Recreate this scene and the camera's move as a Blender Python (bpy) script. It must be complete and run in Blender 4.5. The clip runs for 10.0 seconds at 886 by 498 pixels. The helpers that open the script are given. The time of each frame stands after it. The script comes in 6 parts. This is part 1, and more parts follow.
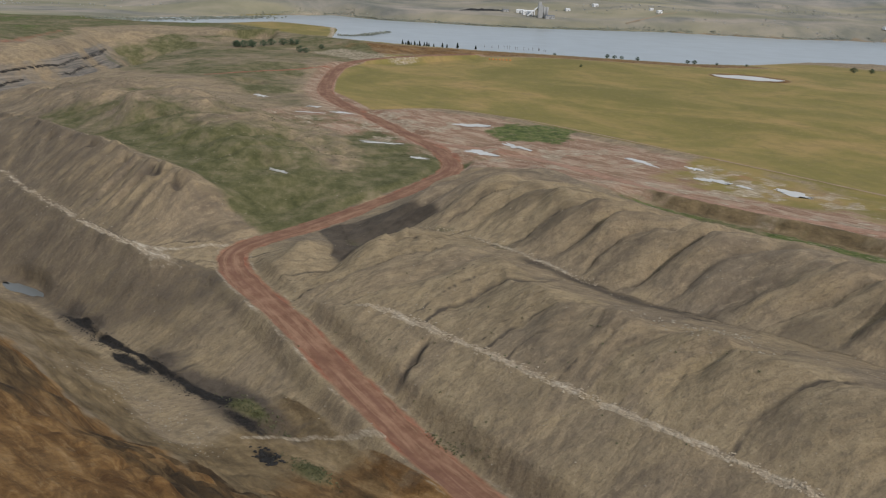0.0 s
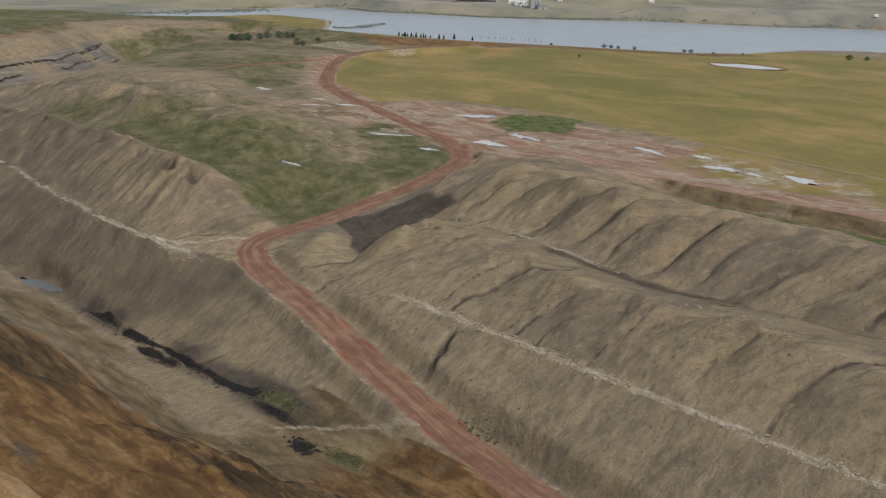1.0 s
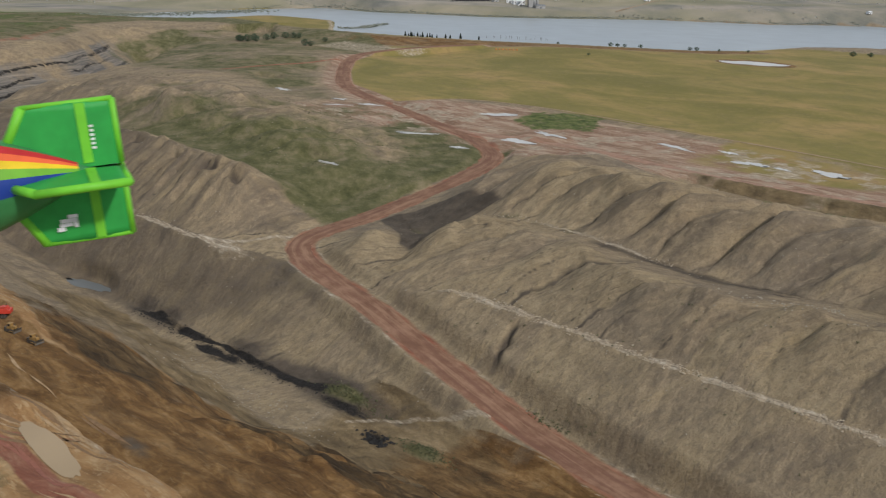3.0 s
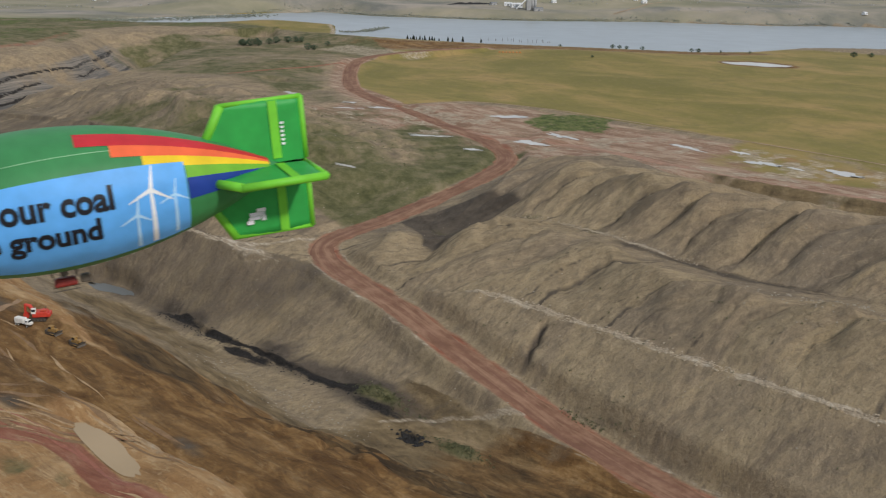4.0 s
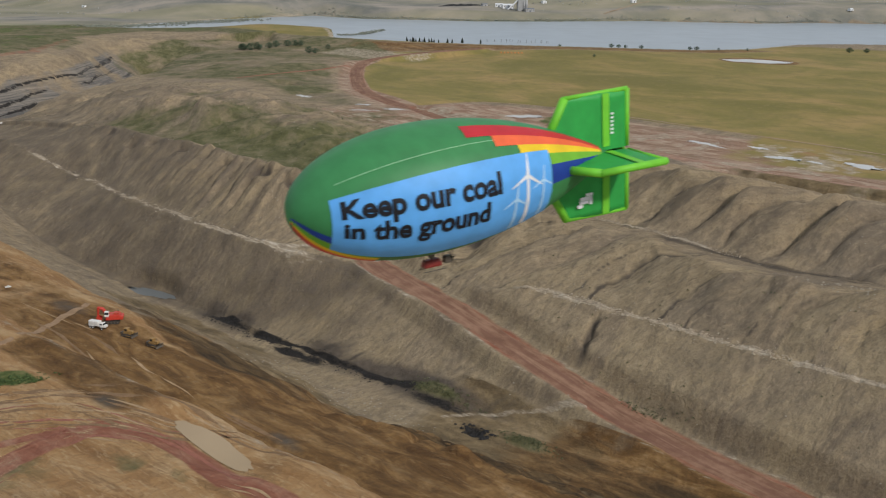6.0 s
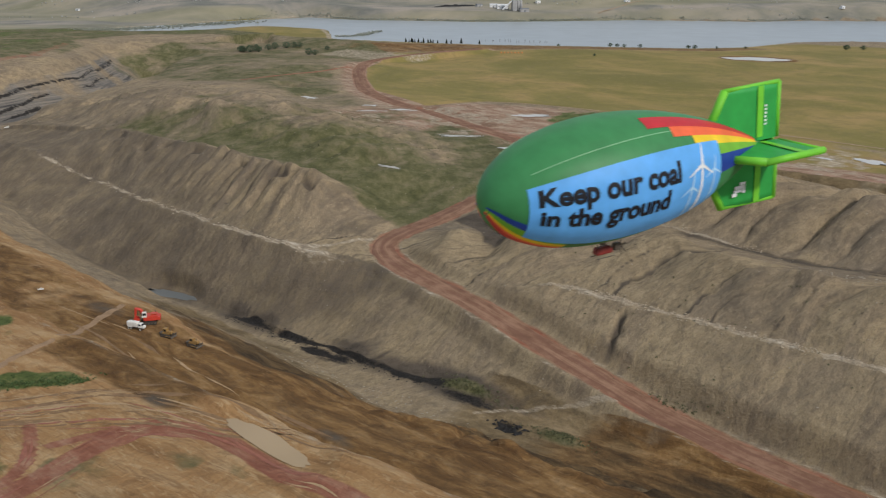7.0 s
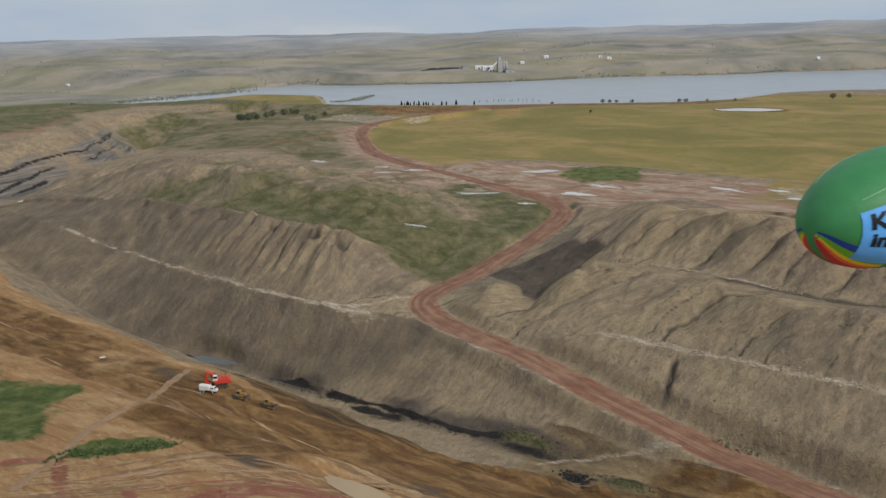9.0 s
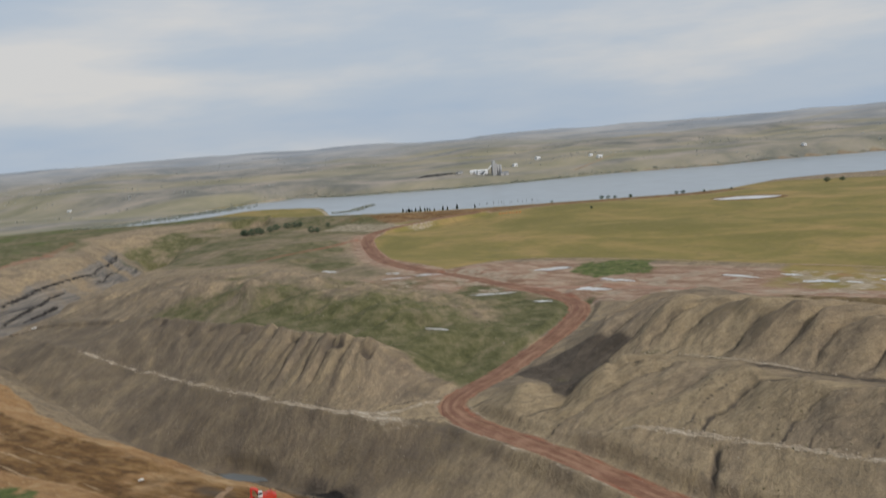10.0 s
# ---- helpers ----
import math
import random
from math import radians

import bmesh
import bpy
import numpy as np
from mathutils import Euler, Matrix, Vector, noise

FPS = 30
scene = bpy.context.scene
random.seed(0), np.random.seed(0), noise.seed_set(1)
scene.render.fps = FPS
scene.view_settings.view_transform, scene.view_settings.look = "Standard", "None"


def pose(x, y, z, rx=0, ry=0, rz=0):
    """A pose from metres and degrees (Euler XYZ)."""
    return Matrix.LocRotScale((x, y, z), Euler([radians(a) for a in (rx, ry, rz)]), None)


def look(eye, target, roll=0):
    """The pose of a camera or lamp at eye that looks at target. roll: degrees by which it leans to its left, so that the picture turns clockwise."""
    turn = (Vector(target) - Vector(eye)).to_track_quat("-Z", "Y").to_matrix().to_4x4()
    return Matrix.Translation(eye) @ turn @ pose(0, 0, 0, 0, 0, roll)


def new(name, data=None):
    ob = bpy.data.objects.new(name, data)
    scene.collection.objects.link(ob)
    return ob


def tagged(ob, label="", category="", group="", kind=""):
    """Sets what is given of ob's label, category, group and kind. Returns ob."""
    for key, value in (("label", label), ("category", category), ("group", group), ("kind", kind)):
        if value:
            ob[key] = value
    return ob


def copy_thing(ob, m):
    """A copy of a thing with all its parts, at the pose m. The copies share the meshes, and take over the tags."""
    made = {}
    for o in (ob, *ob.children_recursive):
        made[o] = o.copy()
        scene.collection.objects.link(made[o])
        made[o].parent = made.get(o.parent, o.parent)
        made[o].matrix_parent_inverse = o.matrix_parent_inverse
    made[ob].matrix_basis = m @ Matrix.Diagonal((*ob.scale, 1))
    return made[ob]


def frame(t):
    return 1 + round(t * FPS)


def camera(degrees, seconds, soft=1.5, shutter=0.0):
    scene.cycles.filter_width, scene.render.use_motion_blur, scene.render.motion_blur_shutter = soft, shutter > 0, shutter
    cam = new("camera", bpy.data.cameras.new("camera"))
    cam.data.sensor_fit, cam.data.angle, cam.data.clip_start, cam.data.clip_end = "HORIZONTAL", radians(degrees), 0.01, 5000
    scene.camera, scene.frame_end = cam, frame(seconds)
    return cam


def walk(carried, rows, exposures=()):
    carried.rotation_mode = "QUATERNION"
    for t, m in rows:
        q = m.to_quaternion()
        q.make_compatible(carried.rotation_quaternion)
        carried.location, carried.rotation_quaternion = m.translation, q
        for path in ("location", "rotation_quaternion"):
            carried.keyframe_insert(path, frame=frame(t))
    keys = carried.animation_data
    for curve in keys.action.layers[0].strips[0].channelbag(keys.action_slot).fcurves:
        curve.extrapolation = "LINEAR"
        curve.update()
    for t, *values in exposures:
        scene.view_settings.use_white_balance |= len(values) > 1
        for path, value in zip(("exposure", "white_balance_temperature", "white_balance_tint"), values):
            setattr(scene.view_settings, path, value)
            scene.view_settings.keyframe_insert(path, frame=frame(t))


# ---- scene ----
cam = camera(51.6, 10.0, soft=1.2, shutter=0.5)
METRES, EYE, TILT, LEAN, TURN = 190.0, 120.0, -17.1, -2.5, 0.0
ROWS = [
    (0.0, 0.0, 0.0, 0.0, 0.0, 0.0, -0.0),
    (0.5, -0.0486, -0.0106, -0.002, -0.43, -0.15, 0.3),
    (1.0, -0.0993, -0.0214, -0.0041, -0.79, -0.52, 0.71),
    (1.5, -0.1483, -0.0314, -0.0063, -0.94, -0.58, 0.73),
    (2.0, -0.1982, -0.0412, -0.0077, -1.24, -0.58, 0.86),
    (2.5, -0.248, -0.0503, -0.0092, -1.5, -0.61, 1.08),
    (4.0, -0.396, -0.0754, -0.0155, -2.19, -0.36, 1.78),
    (4.5, -0.4428, -0.0834, -0.0167, -2.49, -0.37, 2.06),
    (5.0, -0.4907, -0.0909, -0.0175, -2.8, -0.46, 2.48),
    (5.5, -0.5399, -0.098, -0.0183, -3.06, -0.35, 2.65),
    (7.0, -0.6942, -0.1183, -0.0203, -4.07, -0.28, 3.46),
    (7.5, -0.745, -0.1225, -0.0206, -4.31, 0.0, 3.79),
    (8.0, -0.7953, -0.1263, -0.0208, -4.58, 0.99, 4.28),
    (8.5, -0.8445, -0.13, -0.0216, -4.93, 2.06, 4.86),
    (9.0, -0.8922, -0.1346, -0.0216, -5.31, 3.41, 5.67),
    (9.5, -0.9405, -0.1362, -0.019, -5.25, 6.11, 7.26),
    (10.0, -0.9886, -0.1364, -0.0195, -5.21, 9.97, 8.94),
]
walk(cam, [(t, pose(0, 0, EYE, TILT, LEAN, TURN) @ pose(METRES * x, METRES * y, METRES * z, 90 + pitch, roll, yaw)) for t, x, y, z, yaw, pitch, roll in ROWS])


# ---- world and sun: a bright overcast sky ----
world = bpy.data.worlds.new("sky")
scene.world = world
world.use_nodes = True
wn, wl = world.node_tree.nodes, world.node_tree.links
wn.clear()
SUN_UP, SUN_TURN = math.radians(36), math.radians(138)
sky = wn.new("ShaderNodeTexSky")
sky.sky_type, sky.sun_disc, sky.sun_elevation, sky.sun_rotation = "NISHITA", False, SUN_UP, SUN_TURN
sky.dust_density = 3.0
dim = wn.new("ShaderNodeMix")
dim.data_type, dim.blend_type = "RGBA", "MULTIPLY"
dim.inputs[0].default_value = 1.0
dim.inputs[7].default_value = (0.07, 0.07, 0.07, 1)
wl.new(sky.outputs[0], dim.inputs[6])
way = wn.new("ShaderNodeTexCoord")
flat = wn.new("ShaderNodeMapping")
flat.inputs["Scale"].default_value = (1.2, 1.2, 6.0)
wl.new(way.outputs["Generated"], flat.inputs[0])
puffs = wn.new("ShaderNodeTexNoise")
puffs.inputs["Scale"].default_value, puffs.inputs["Detail"].default_value, puffs.inputs["Roughness"].default_value = 1.6, 6.0, 0.55
wl.new(flat.outputs[0], puffs.inputs["Vector"])
tone = wn.new("ShaderNodeValToRGB")
tone.color_ramp.elements[0].position, tone.color_ramp.elements[0].color = 0.34, (0.50, 0.62, 0.78, 1)
tone.color_ramp.elements[1].position, tone.color_ramp.elements[1].color = 0.66, (0.84, 0.83, 0.82, 1)
mid_tone = tone.color_ramp.elements.new(0.5)
mid_tone.color = (0.61, 0.69, 0.79, 1)
wl.new(puffs.outputs[0], tone.inputs[0])
cover = wn.new("ShaderNodeMix")
cover.data_type = "RGBA"
cover.inputs[0].default_value = 0.88
wl.new(dim.outputs[2], cover.inputs[6])
wl.new(tone.outputs[0], cover.inputs[7])
back = wn.new("ShaderNodeBackground")
back.inputs[1].default_value = 0.82
wl.new(cover.outputs[2], back.inputs[0])
wout = wn.new("ShaderNodeOutputWorld")
wl.new(back.outputs[0], wout.inputs[0])

sun = new("sun", bpy.data.lights.new("sun", "SUN"))
sun.data.energy, sun.data.angle, sun.data.color = 2.3, math.radians(4), (1.0, 0.94, 0.86)
sun.matrix_world = look((math.sin(SUN_TURN) * math.cos(SUN_UP) * 500, math.cos(SUN_TURN) * math.cos(SUN_UP) * 500, math.sin(SUN_UP) * 500), (0, 0, 0))


# ---- materials ----
class Mat:
    """A node material under construction, with short calls for its nodes."""

    def __init__(self, name, rough=0.8, metal=0.0):
        self.m = bpy.data.materials.new(name)
        self.m.use_nodes = True
        self.n, self.l = self.m.node_tree.nodes, self.m.node_tree.links
        self.b = self.n["Principled BSDF"]
        self.b.inputs["Roughness"].default_value, self.b.inputs["Metallic"].default_value = rough, metal
        self.co = self.n.new("ShaderNodeTexCoord").outputs["Object"]

    def put(self, node, slot, value):
        if isinstance(value, bpy.types.NodeSocket):
            self.l.new(value, node.inputs[slot])
        elif value is not None:
            node.inputs[slot].default_value = (*value, 1.0) if isinstance(value, tuple) and len(value) == 3 and node.inputs[slot].type == "RGBA" else value

    def noise(self, scale, detail=4.0, rough=0.55, vector=None, warp=0.0):
        k = self.n.new("ShaderNodeTexNoise")
        self.put(k, "Vector", vector or self.co)
        for slot, value in (("Scale", scale), ("Detail", detail), ("Roughness", rough), ("Distortion", warp)):
            k.inputs[slot].default_value = value
        return k.outputs[0]

    def mapped(self, turn=(0, 0, 0), scale=(1, 1, 1)):
        k = self.n.new("ShaderNodeMapping")
        self.put(k, 0, self.co)
        k.inputs["Rotation"].default_value, k.inputs["Scale"].default_value = turn, scale
        return k.outputs[0]

    def along(self, su, sv, sz=None, run=None):
        """Places along and across the mine's strike, scaled; run: a coordinate to take in place of the first."""
        turned = self.mapped((0, 0, math.radians(41.6)))
        if run is not None:
            apart, join = self.n.new("ShaderNodeSeparateXYZ"), self.n.new("ShaderNodeCombineXYZ")
            self.l.new(turned, apart.inputs[0])
            self.put(join, 0, run), self.put(join, 1, apart.outputs[1]), self.put(join, 2, apart.outputs[2])
            turned = join.outputs[0]
        k = self.n.new("ShaderNodeMapping")
        self.put(k, 0, turned)
        k.inputs["Scale"].default_value = (su, sv, sv if sz is None else sz)
        return k.outputs[0]

    def ramp(self, value, *stops):
        k = self.n.new("ShaderNodeValToRGB")
        self.put(k, 0, value)
        e = k.color_ramp.elements
        while len(e) < len(stops):
            e.new(0.5)
        for el, (p, c) in zip(e, stops):
            el.position, el.color = p, (*c, 1) if isinstance(c, tuple) else (c, c, c, 1)
        return k.outputs[0]

    def mix(self, f, a, b, kind="MIX"):
        k = self.n.new("ShaderNodeMix")
        k.data_type, k.blend_type = "RGBA", kind
        self.put(k, 0, f), self.put(k, 6, a), self.put(k, 7, b)
        return k.outputs[2]

    def sum(self, op, a, b, clamp=False):
        k = self.n.new("ShaderNodeMath")
        k.operation, k.use_clamp = op, clamp
        self.put(k, 0, a), self.put(k, 1, b)
        return k.outputs[0]

    def attr(self, name):
        k = self.n.new("ShaderNodeAttribute")
        k.attribute_name = name
        return k.outputs["Fac"]

    def color(self, value):
        self.put(self.b, "Base Color", value)
        return self

    def bump(self, height, strength=0.5, distance=0.1):
        k = self.n.new("ShaderNodeBump")
        k.inputs["Strength"].default_value, k.inputs["Distance"].default_value = strength, distance
        self.put(k, "Height", height)
        self.l.new(k.outputs[0], self.b.inputs["Normal"])
        return self


def simple(name, color, rough=0.6, metal=0.0, grain=3.0, spread=0.22):
    """Paint, metal or cloth with faint dirt at two scales."""
    m = Mat(name, rough, metal)
    dark = tuple(c * (1 - spread) for c in color)
    light = tuple(min(1, c * (1 + spread * 0.6)) for c in color)
    f = m.sum("ADD", m.sum("MULTIPLY", m.noise(grain, 5), 0.6), m.sum("MULTIPLY", m.noise(grain * 7, 3), 0.4))
    m.color(m.ramp(f, (0.3, dark), (0.7, light)))
    m.bump(m.noise(grain * 4, 3), 0.15, 0.02)
    return m.m


def ground_material():
    m = Mat("ground", 0.95)
    m.b.inputs["Specular IOR Level"].default_value = 0.15
    flow = m.attr("flow")
    streak = m.noise(1.0, 8, 0.64, m.along(0.075, 0.026, 0.04, flow), 0.5)
    fine = m.noise(1.0, 7, 0.7, m.along(0.34, 0.15, 0.15, flow), 0.4)
    mott = m.noise(0.12, 7, 0.64)
    grit = m.noise(0.9, 7, 0.78)
    clods = m.noise(0.42, 6, 0.7)
    broad = m.noise(0.016, 5, 0.6)
    base = m.ramp(streak, (0.32, (0.178, 0.135, 0.092)), (0.45, (0.252, 0.193, 0.126)), (0.56, (0.305, 0.233, 0.148)), (0.70, (0.39, 0.293, 0.172)))
    base = m.mix(m.ramp(broad, (0.40, 0.0), (0.62, 0.45)), base, m.ramp(mott, (0.38, (0.180, 0.143, 0.106)), (0.64, (0.280, 0.224, 0.158))))
    load = m.sum("ADD", m.attr("lobe"), m.sum("MULTIPLY", m.sum("SUBTRACT", streak, 0.5), 0.8))
    base = m.mix(m.ramp(load, (0.50, 0.0), (0.80, 0.6)), base, m.ramp(mott, (0.36, (0.258, 0.198, 0.118)), (0.64, (0.375, 0.292, 0.178))))
    base = m.mix(m.ramp(load, (0.18, 0.45), (0.46, 0.0)), base, m.ramp(mott, (0.36, (0.128, 0.104, 0.084)), (0.64, (0.190, 0.157, 0.125))))
    base = m.mix(m.ramp(fine, (0.50, 0.0), (0.64, 0.6)), base, (0.150, 0.118, 0.087))
    base = m.mix(m.ramp(fine, (0.34, 0.6), (0.47, 0.0)), base, (0.375, 0.293, 0.190))
    base = m.mix(m.ramp(clods, (0.54, 0.0), (0.68, 0.35)), base, (0.34, 0.275, 0.19))
    base = m.mix(m.ramp(grit, (0.52, 0.0), (0.66, 0.5)), base, (0.115, 0.093, 0.070))
    stones = m.ramp(m.noise(1.7, 2, 0.5), (0.74, 0.0), (0.78, 0.3))
    base = m.mix(stones, base, (0.46, 0.42, 0.36))

    def zone(name, lo, hi, under, over, scatter=mott, amount=0.5):
        here = m.attr(name)
        push = m.sum("MULTIPLY", m.sum("MULTIPLY", m.sum("SUBTRACT", scatter, 0.5), amount), m.sum("MULTIPLY", here, 5.0, True))
        return m.mix(m.ramp(m.sum("ADD", here, push), (lo, 0.0), (hi, 1.0)), under, over)

    sweep = m.noise(1.0, 7, 0.62, m.along(0.0065, 0.010), 0.9)
    graze = m.noise(1.0, 7, 0.68, m.along(0.045, 0.09), 0.8)
    rake = m.noise(1.0, 8, 0.7, m.along(0.055, 0.26, 0.2), 0.7)
    comb = m.noise(1.0, 6, 0.66, m.along(0.13, 0.62, 0.4), 0.8)
    ragged = m.noise(1.0, 8, 0.7, m.along(0.03, 0.09), 0.5)
    tan_c = m.ramp(m.noise(1.0, 8, 0.68, m.along(0.03, 0.075), 0.4), (0.34, (0.245, 0.128, 0.054)), (0.5, (0.355, 0.208, 0.094)), (0.66, (0.46, 0.31, 0.165)))
    tan_c = m.mix(m.ramp(rake, (0.50, 0.0), (0.62, 0.6)), tan_c, (0.195, 0.110, 0.053))
    tan_c = m.mix(m.ramp(comb, (0.54, 0.0), (0.64, 0.55)), tan_c, (0.50, 0.355, 0.20))
    tan_c = m.mix(m.ramp(grit, (0.54, 0.0), (0.66, 0.35)), tan_c, (0.36, 0.25, 0.145))
    strata = m.noise(1.0, 8, 0.68, m.along(0.04, 0.12, 0.13), 0.7)
    brown_c = m.ramp(strata, (0.34, (0.088, 0.046, 0.019)), (0.47, (0.168, 0.092, 0.036)), (0.57, (0.255, 0.147, 0.060)), (0.72, (0.37, 0.24, 0.12)))
    brown_c = m.mix(m.ramp(rake, (0.34, 0.4), (0.46, 0.0)), brown_c, (0.066, 0.041, 0.022))
    brown_c = m.mix(m.ramp(comb, (0.58, 0.0), (0.66, 0.45)), brown_c, (0.32, 0.215, 0.112))
    brown_c = m.mix(m.ramp(clods, (0.5, 0.0), (0.68, 0.4)), brown_c, (0.098, 0.058, 0.030))
    blot = m.ramp(m.noise(1.0, 7, 0.66, m.along(0.02, 0.05), 0.3), (0.52, 0.0), (0.62, 0.35))
    brown_c = m.mix(blot, brown_c, (0.070, 0.043, 0.024))
    tan_c = m.mix(m.sum("MULTIPLY", blot, 0.35), tan_c, (0.170, 0.098, 0.048))
    red_c = m.ramp(m.noise(1.0, 7, 0.68, m.along(0.05, 0.16), 0.4), (0.32, (0.205, 0.074, 0.046)), (0.5, (0.280, 0.120, 0.076)), (0.66, (0.36, 0.205, 0.135)))
    green_c = m.ramp(m.noise(0.07, 8, 0.72), (0.32, (0.062, 0.064, 0.028)), (0.46, (0.105, 0.103, 0.047)), (0.58, (0.160, 0.142, 0.076)), (0.72, (0.235, 0.193, 0.123)))
    lush_c = m.ramp(m.noise(0.14, 7, 0.7), (0.36, (0.050, 0.070, 0.022)), (0.5, (0.095, 0.120, 0.036)), (0.62, (0.165, 0.165, 0.065)))
    field_c = m.ramp(sweep, (0.36, (0.178, 0.153, 0.050)), (0.46, (0.218, 0.180, 0.060)), (0.54, (0.272, 0.206, 0.076)), (0.64, (0.325, 0.228, 0.095)))
    field_c = m.mix(m.ramp(graze, (0.46, 0.0), (0.66, 0.55)), field_c, (0.165, 0.138, 0.058))
    field_c = m.mix(m.ramp(m.noise(0.13, 7, 0.72), (0.52, 0.0), (0.70, 0.45)), field_c, (0.31, 0.225, 0.10))
    pale_c = m.ramp(m.noise(1.0, 7, 0.7, m.along(0.12, 0.5), 0.4), (0.38, (0.235, 0.186, 0.132)), (0.50, (0.36, 0.295, 0.215)), (0.62, (0.52, 0.45, 0.355)))
    coal_c = m.ramp(grit, (0.35, (0.012, 0.011, 0.011)), (0.7, (0.045, 0.04, 0.036)))
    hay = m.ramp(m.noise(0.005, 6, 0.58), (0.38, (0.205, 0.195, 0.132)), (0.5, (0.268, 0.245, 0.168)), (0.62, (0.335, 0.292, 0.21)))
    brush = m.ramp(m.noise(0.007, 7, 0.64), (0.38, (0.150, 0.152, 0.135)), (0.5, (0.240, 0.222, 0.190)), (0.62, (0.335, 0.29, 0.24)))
    # bluish distance haze, painted into the colour of the far hills
    haze_tint = m.ramp(m.noise(0.003, 5, 0.55), (0.38, (0.245, 0.270, 0.300)), (0.5, (0.31, 0.325, 0.345)), (0.62, (0.38, 0.38, 0.385)))
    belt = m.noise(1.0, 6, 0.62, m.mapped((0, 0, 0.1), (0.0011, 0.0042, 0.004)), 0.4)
    sage_c = m.mix(m.ramp(m.sum("ADD", belt, m.sum("MULTIPLY", m.attr("farness"), 0.17)), (0.48, 0.0), (0.62, 1.0)), hay, brush)
    sage_c = m.mix(m.ramp(m.sum("ADD", m.attr("farness"), m.sum("MULTIPLY", m.sum("SUBTRACT", belt, 0.5), 0.6)), (0.45, 0.0), (1.0, 0.9)), sage_c, haze_tint)
    # dark soil; the same colour paints shade into clefts, wash and valley
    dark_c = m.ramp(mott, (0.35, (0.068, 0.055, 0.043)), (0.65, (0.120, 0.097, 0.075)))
    flat_c = m.ramp(ragged, (0.36, (0.185, 0.108, 0.072)), (0.48, (0.285, 0.182, 0.122)), (0.62, (0.44, 0.335, 0.245)))
    flat_c = m.mix(m.ramp(rake, (0.50, 0.0), (0.62, 0.6)), flat_c, (0.265, 0.135, 0.090))
    flat_c = m.mix(m.ramp(comb, (0.54, 0.0), (0.64, 0.55)), flat_c, (0.50, 0.42, 0.33))
    flat_c = m.mix(m.ramp(grit, (0.48, 0.0), (0.68, 0.4)), flat_c, (0.25, 0.18, 0.13))
    layers = m.noise(1.0, 5, 0.6, m.mapped((0, 0, 0), (0.004, 0.004, 0.21)), 0.25)
    shale_c = m.ramp(layers, (0.34, (0.050, 0.048, 0.048)), (0.42, (0.155, 0.141, 0.126)), (0.49, (0.245, 0.213, 0.175)), (0.54, (0.115, 0.106, 0.100)), (0.60, (0.215, 0.188, 0.158)), (0.66, (0.31, 0.262, 0.21)))
    out = zone("tan", 0.35, 0.65, base, tan_c, ragged, 0.9)
    ochre_c = m.ramp(m.noise(1.0, 8, 0.7, m.along(0.05, 0.10), 0.3), (0.33, (0.092, 0.068, 0.040)), (0.46, (0.158, 0.115, 0.065)), (0.56, (0.215, 0.156, 0.086)), (0.70, (0.32, 0.238, 0.140)))
    ochre_c = m.mix(m.ramp(clods, (0.5, 0.0), (0.66, 0.45)), ochre_c, (0.135, 0.105, 0.070))
    out = zone("ochre", 0.35, 0.65, out, ochre_c, ragged, 0.9)
    out = zone("brown", 0.35, 0.65, out, brown_c, ragged, 0.8)
    # dark brown soil; also carries shade painted into recesses of the cut
    umber_c = m.ramp(strata, (0.36, (0.040, 0.027, 0.016)), (0.50, (0.082, 0.053, 0.027)), (0.62, (0.150, 0.098, 0.048)), (0.72, (0.24, 0.160, 0.080)))
    out = zone("umber", 0.35, 0.7, out, umber_c, ragged, 1.1)
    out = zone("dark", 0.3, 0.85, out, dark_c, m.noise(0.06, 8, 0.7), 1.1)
    out = zone("shale", 0.3, 0.6, out, shale_c, m.noise(0.05, 7, 0.7), 0.8)
    out = zone("flat", 0.35, 0.65, out, flat_c, ragged, 0.9)
    out = zone("green", 0.35, 0.75, out, green_c, m.noise(0.05, 8, 0.72), 1.2)
    out = zone("lush", 0.35, 0.6, out, lush_c, m.noise(0.12, 7, 0.7), 0.9)
    out = zone("field", 0.35, 0.65, out, field_c, ragged, 0.9)
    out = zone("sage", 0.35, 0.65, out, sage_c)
    out = zone("red", 0.35, 0.7, out, red_c, ragged, 1.2)
    out = zone("pale", 0.35, 0.75, out, pale_c, m.noise(1.0, 8, 0.72, m.along(0.10, 0.32), 0.5), 1.8)
    out = zone("coal", 0.38, 0.62, out, coal_c, m.noise(1.0, 7, 0.7, m.along(0.08, 0.22), 0.4), 0.9)
    m.color(out)
    h = m.sum("ADD", m.sum("MULTIPLY", fine, 0.7), m.sum("ADD", m.sum("MULTIPLY", grit, 0.25), m.sum("ADD", m.sum("MULTIPLY", clods, 0.6), m.sum("MULTIPLY", mott, 0.7))))
    grassy = m.sum("MAXIMUM", m.attr("field"), m.attr("sage"))
    m.bump(m.sum("MULTIPLY", h, m.sum("SUBTRACT", 1.0, m.sum("MULTIPLY", grassy, 0.85))), 0.95, 1.35)
    return m.m


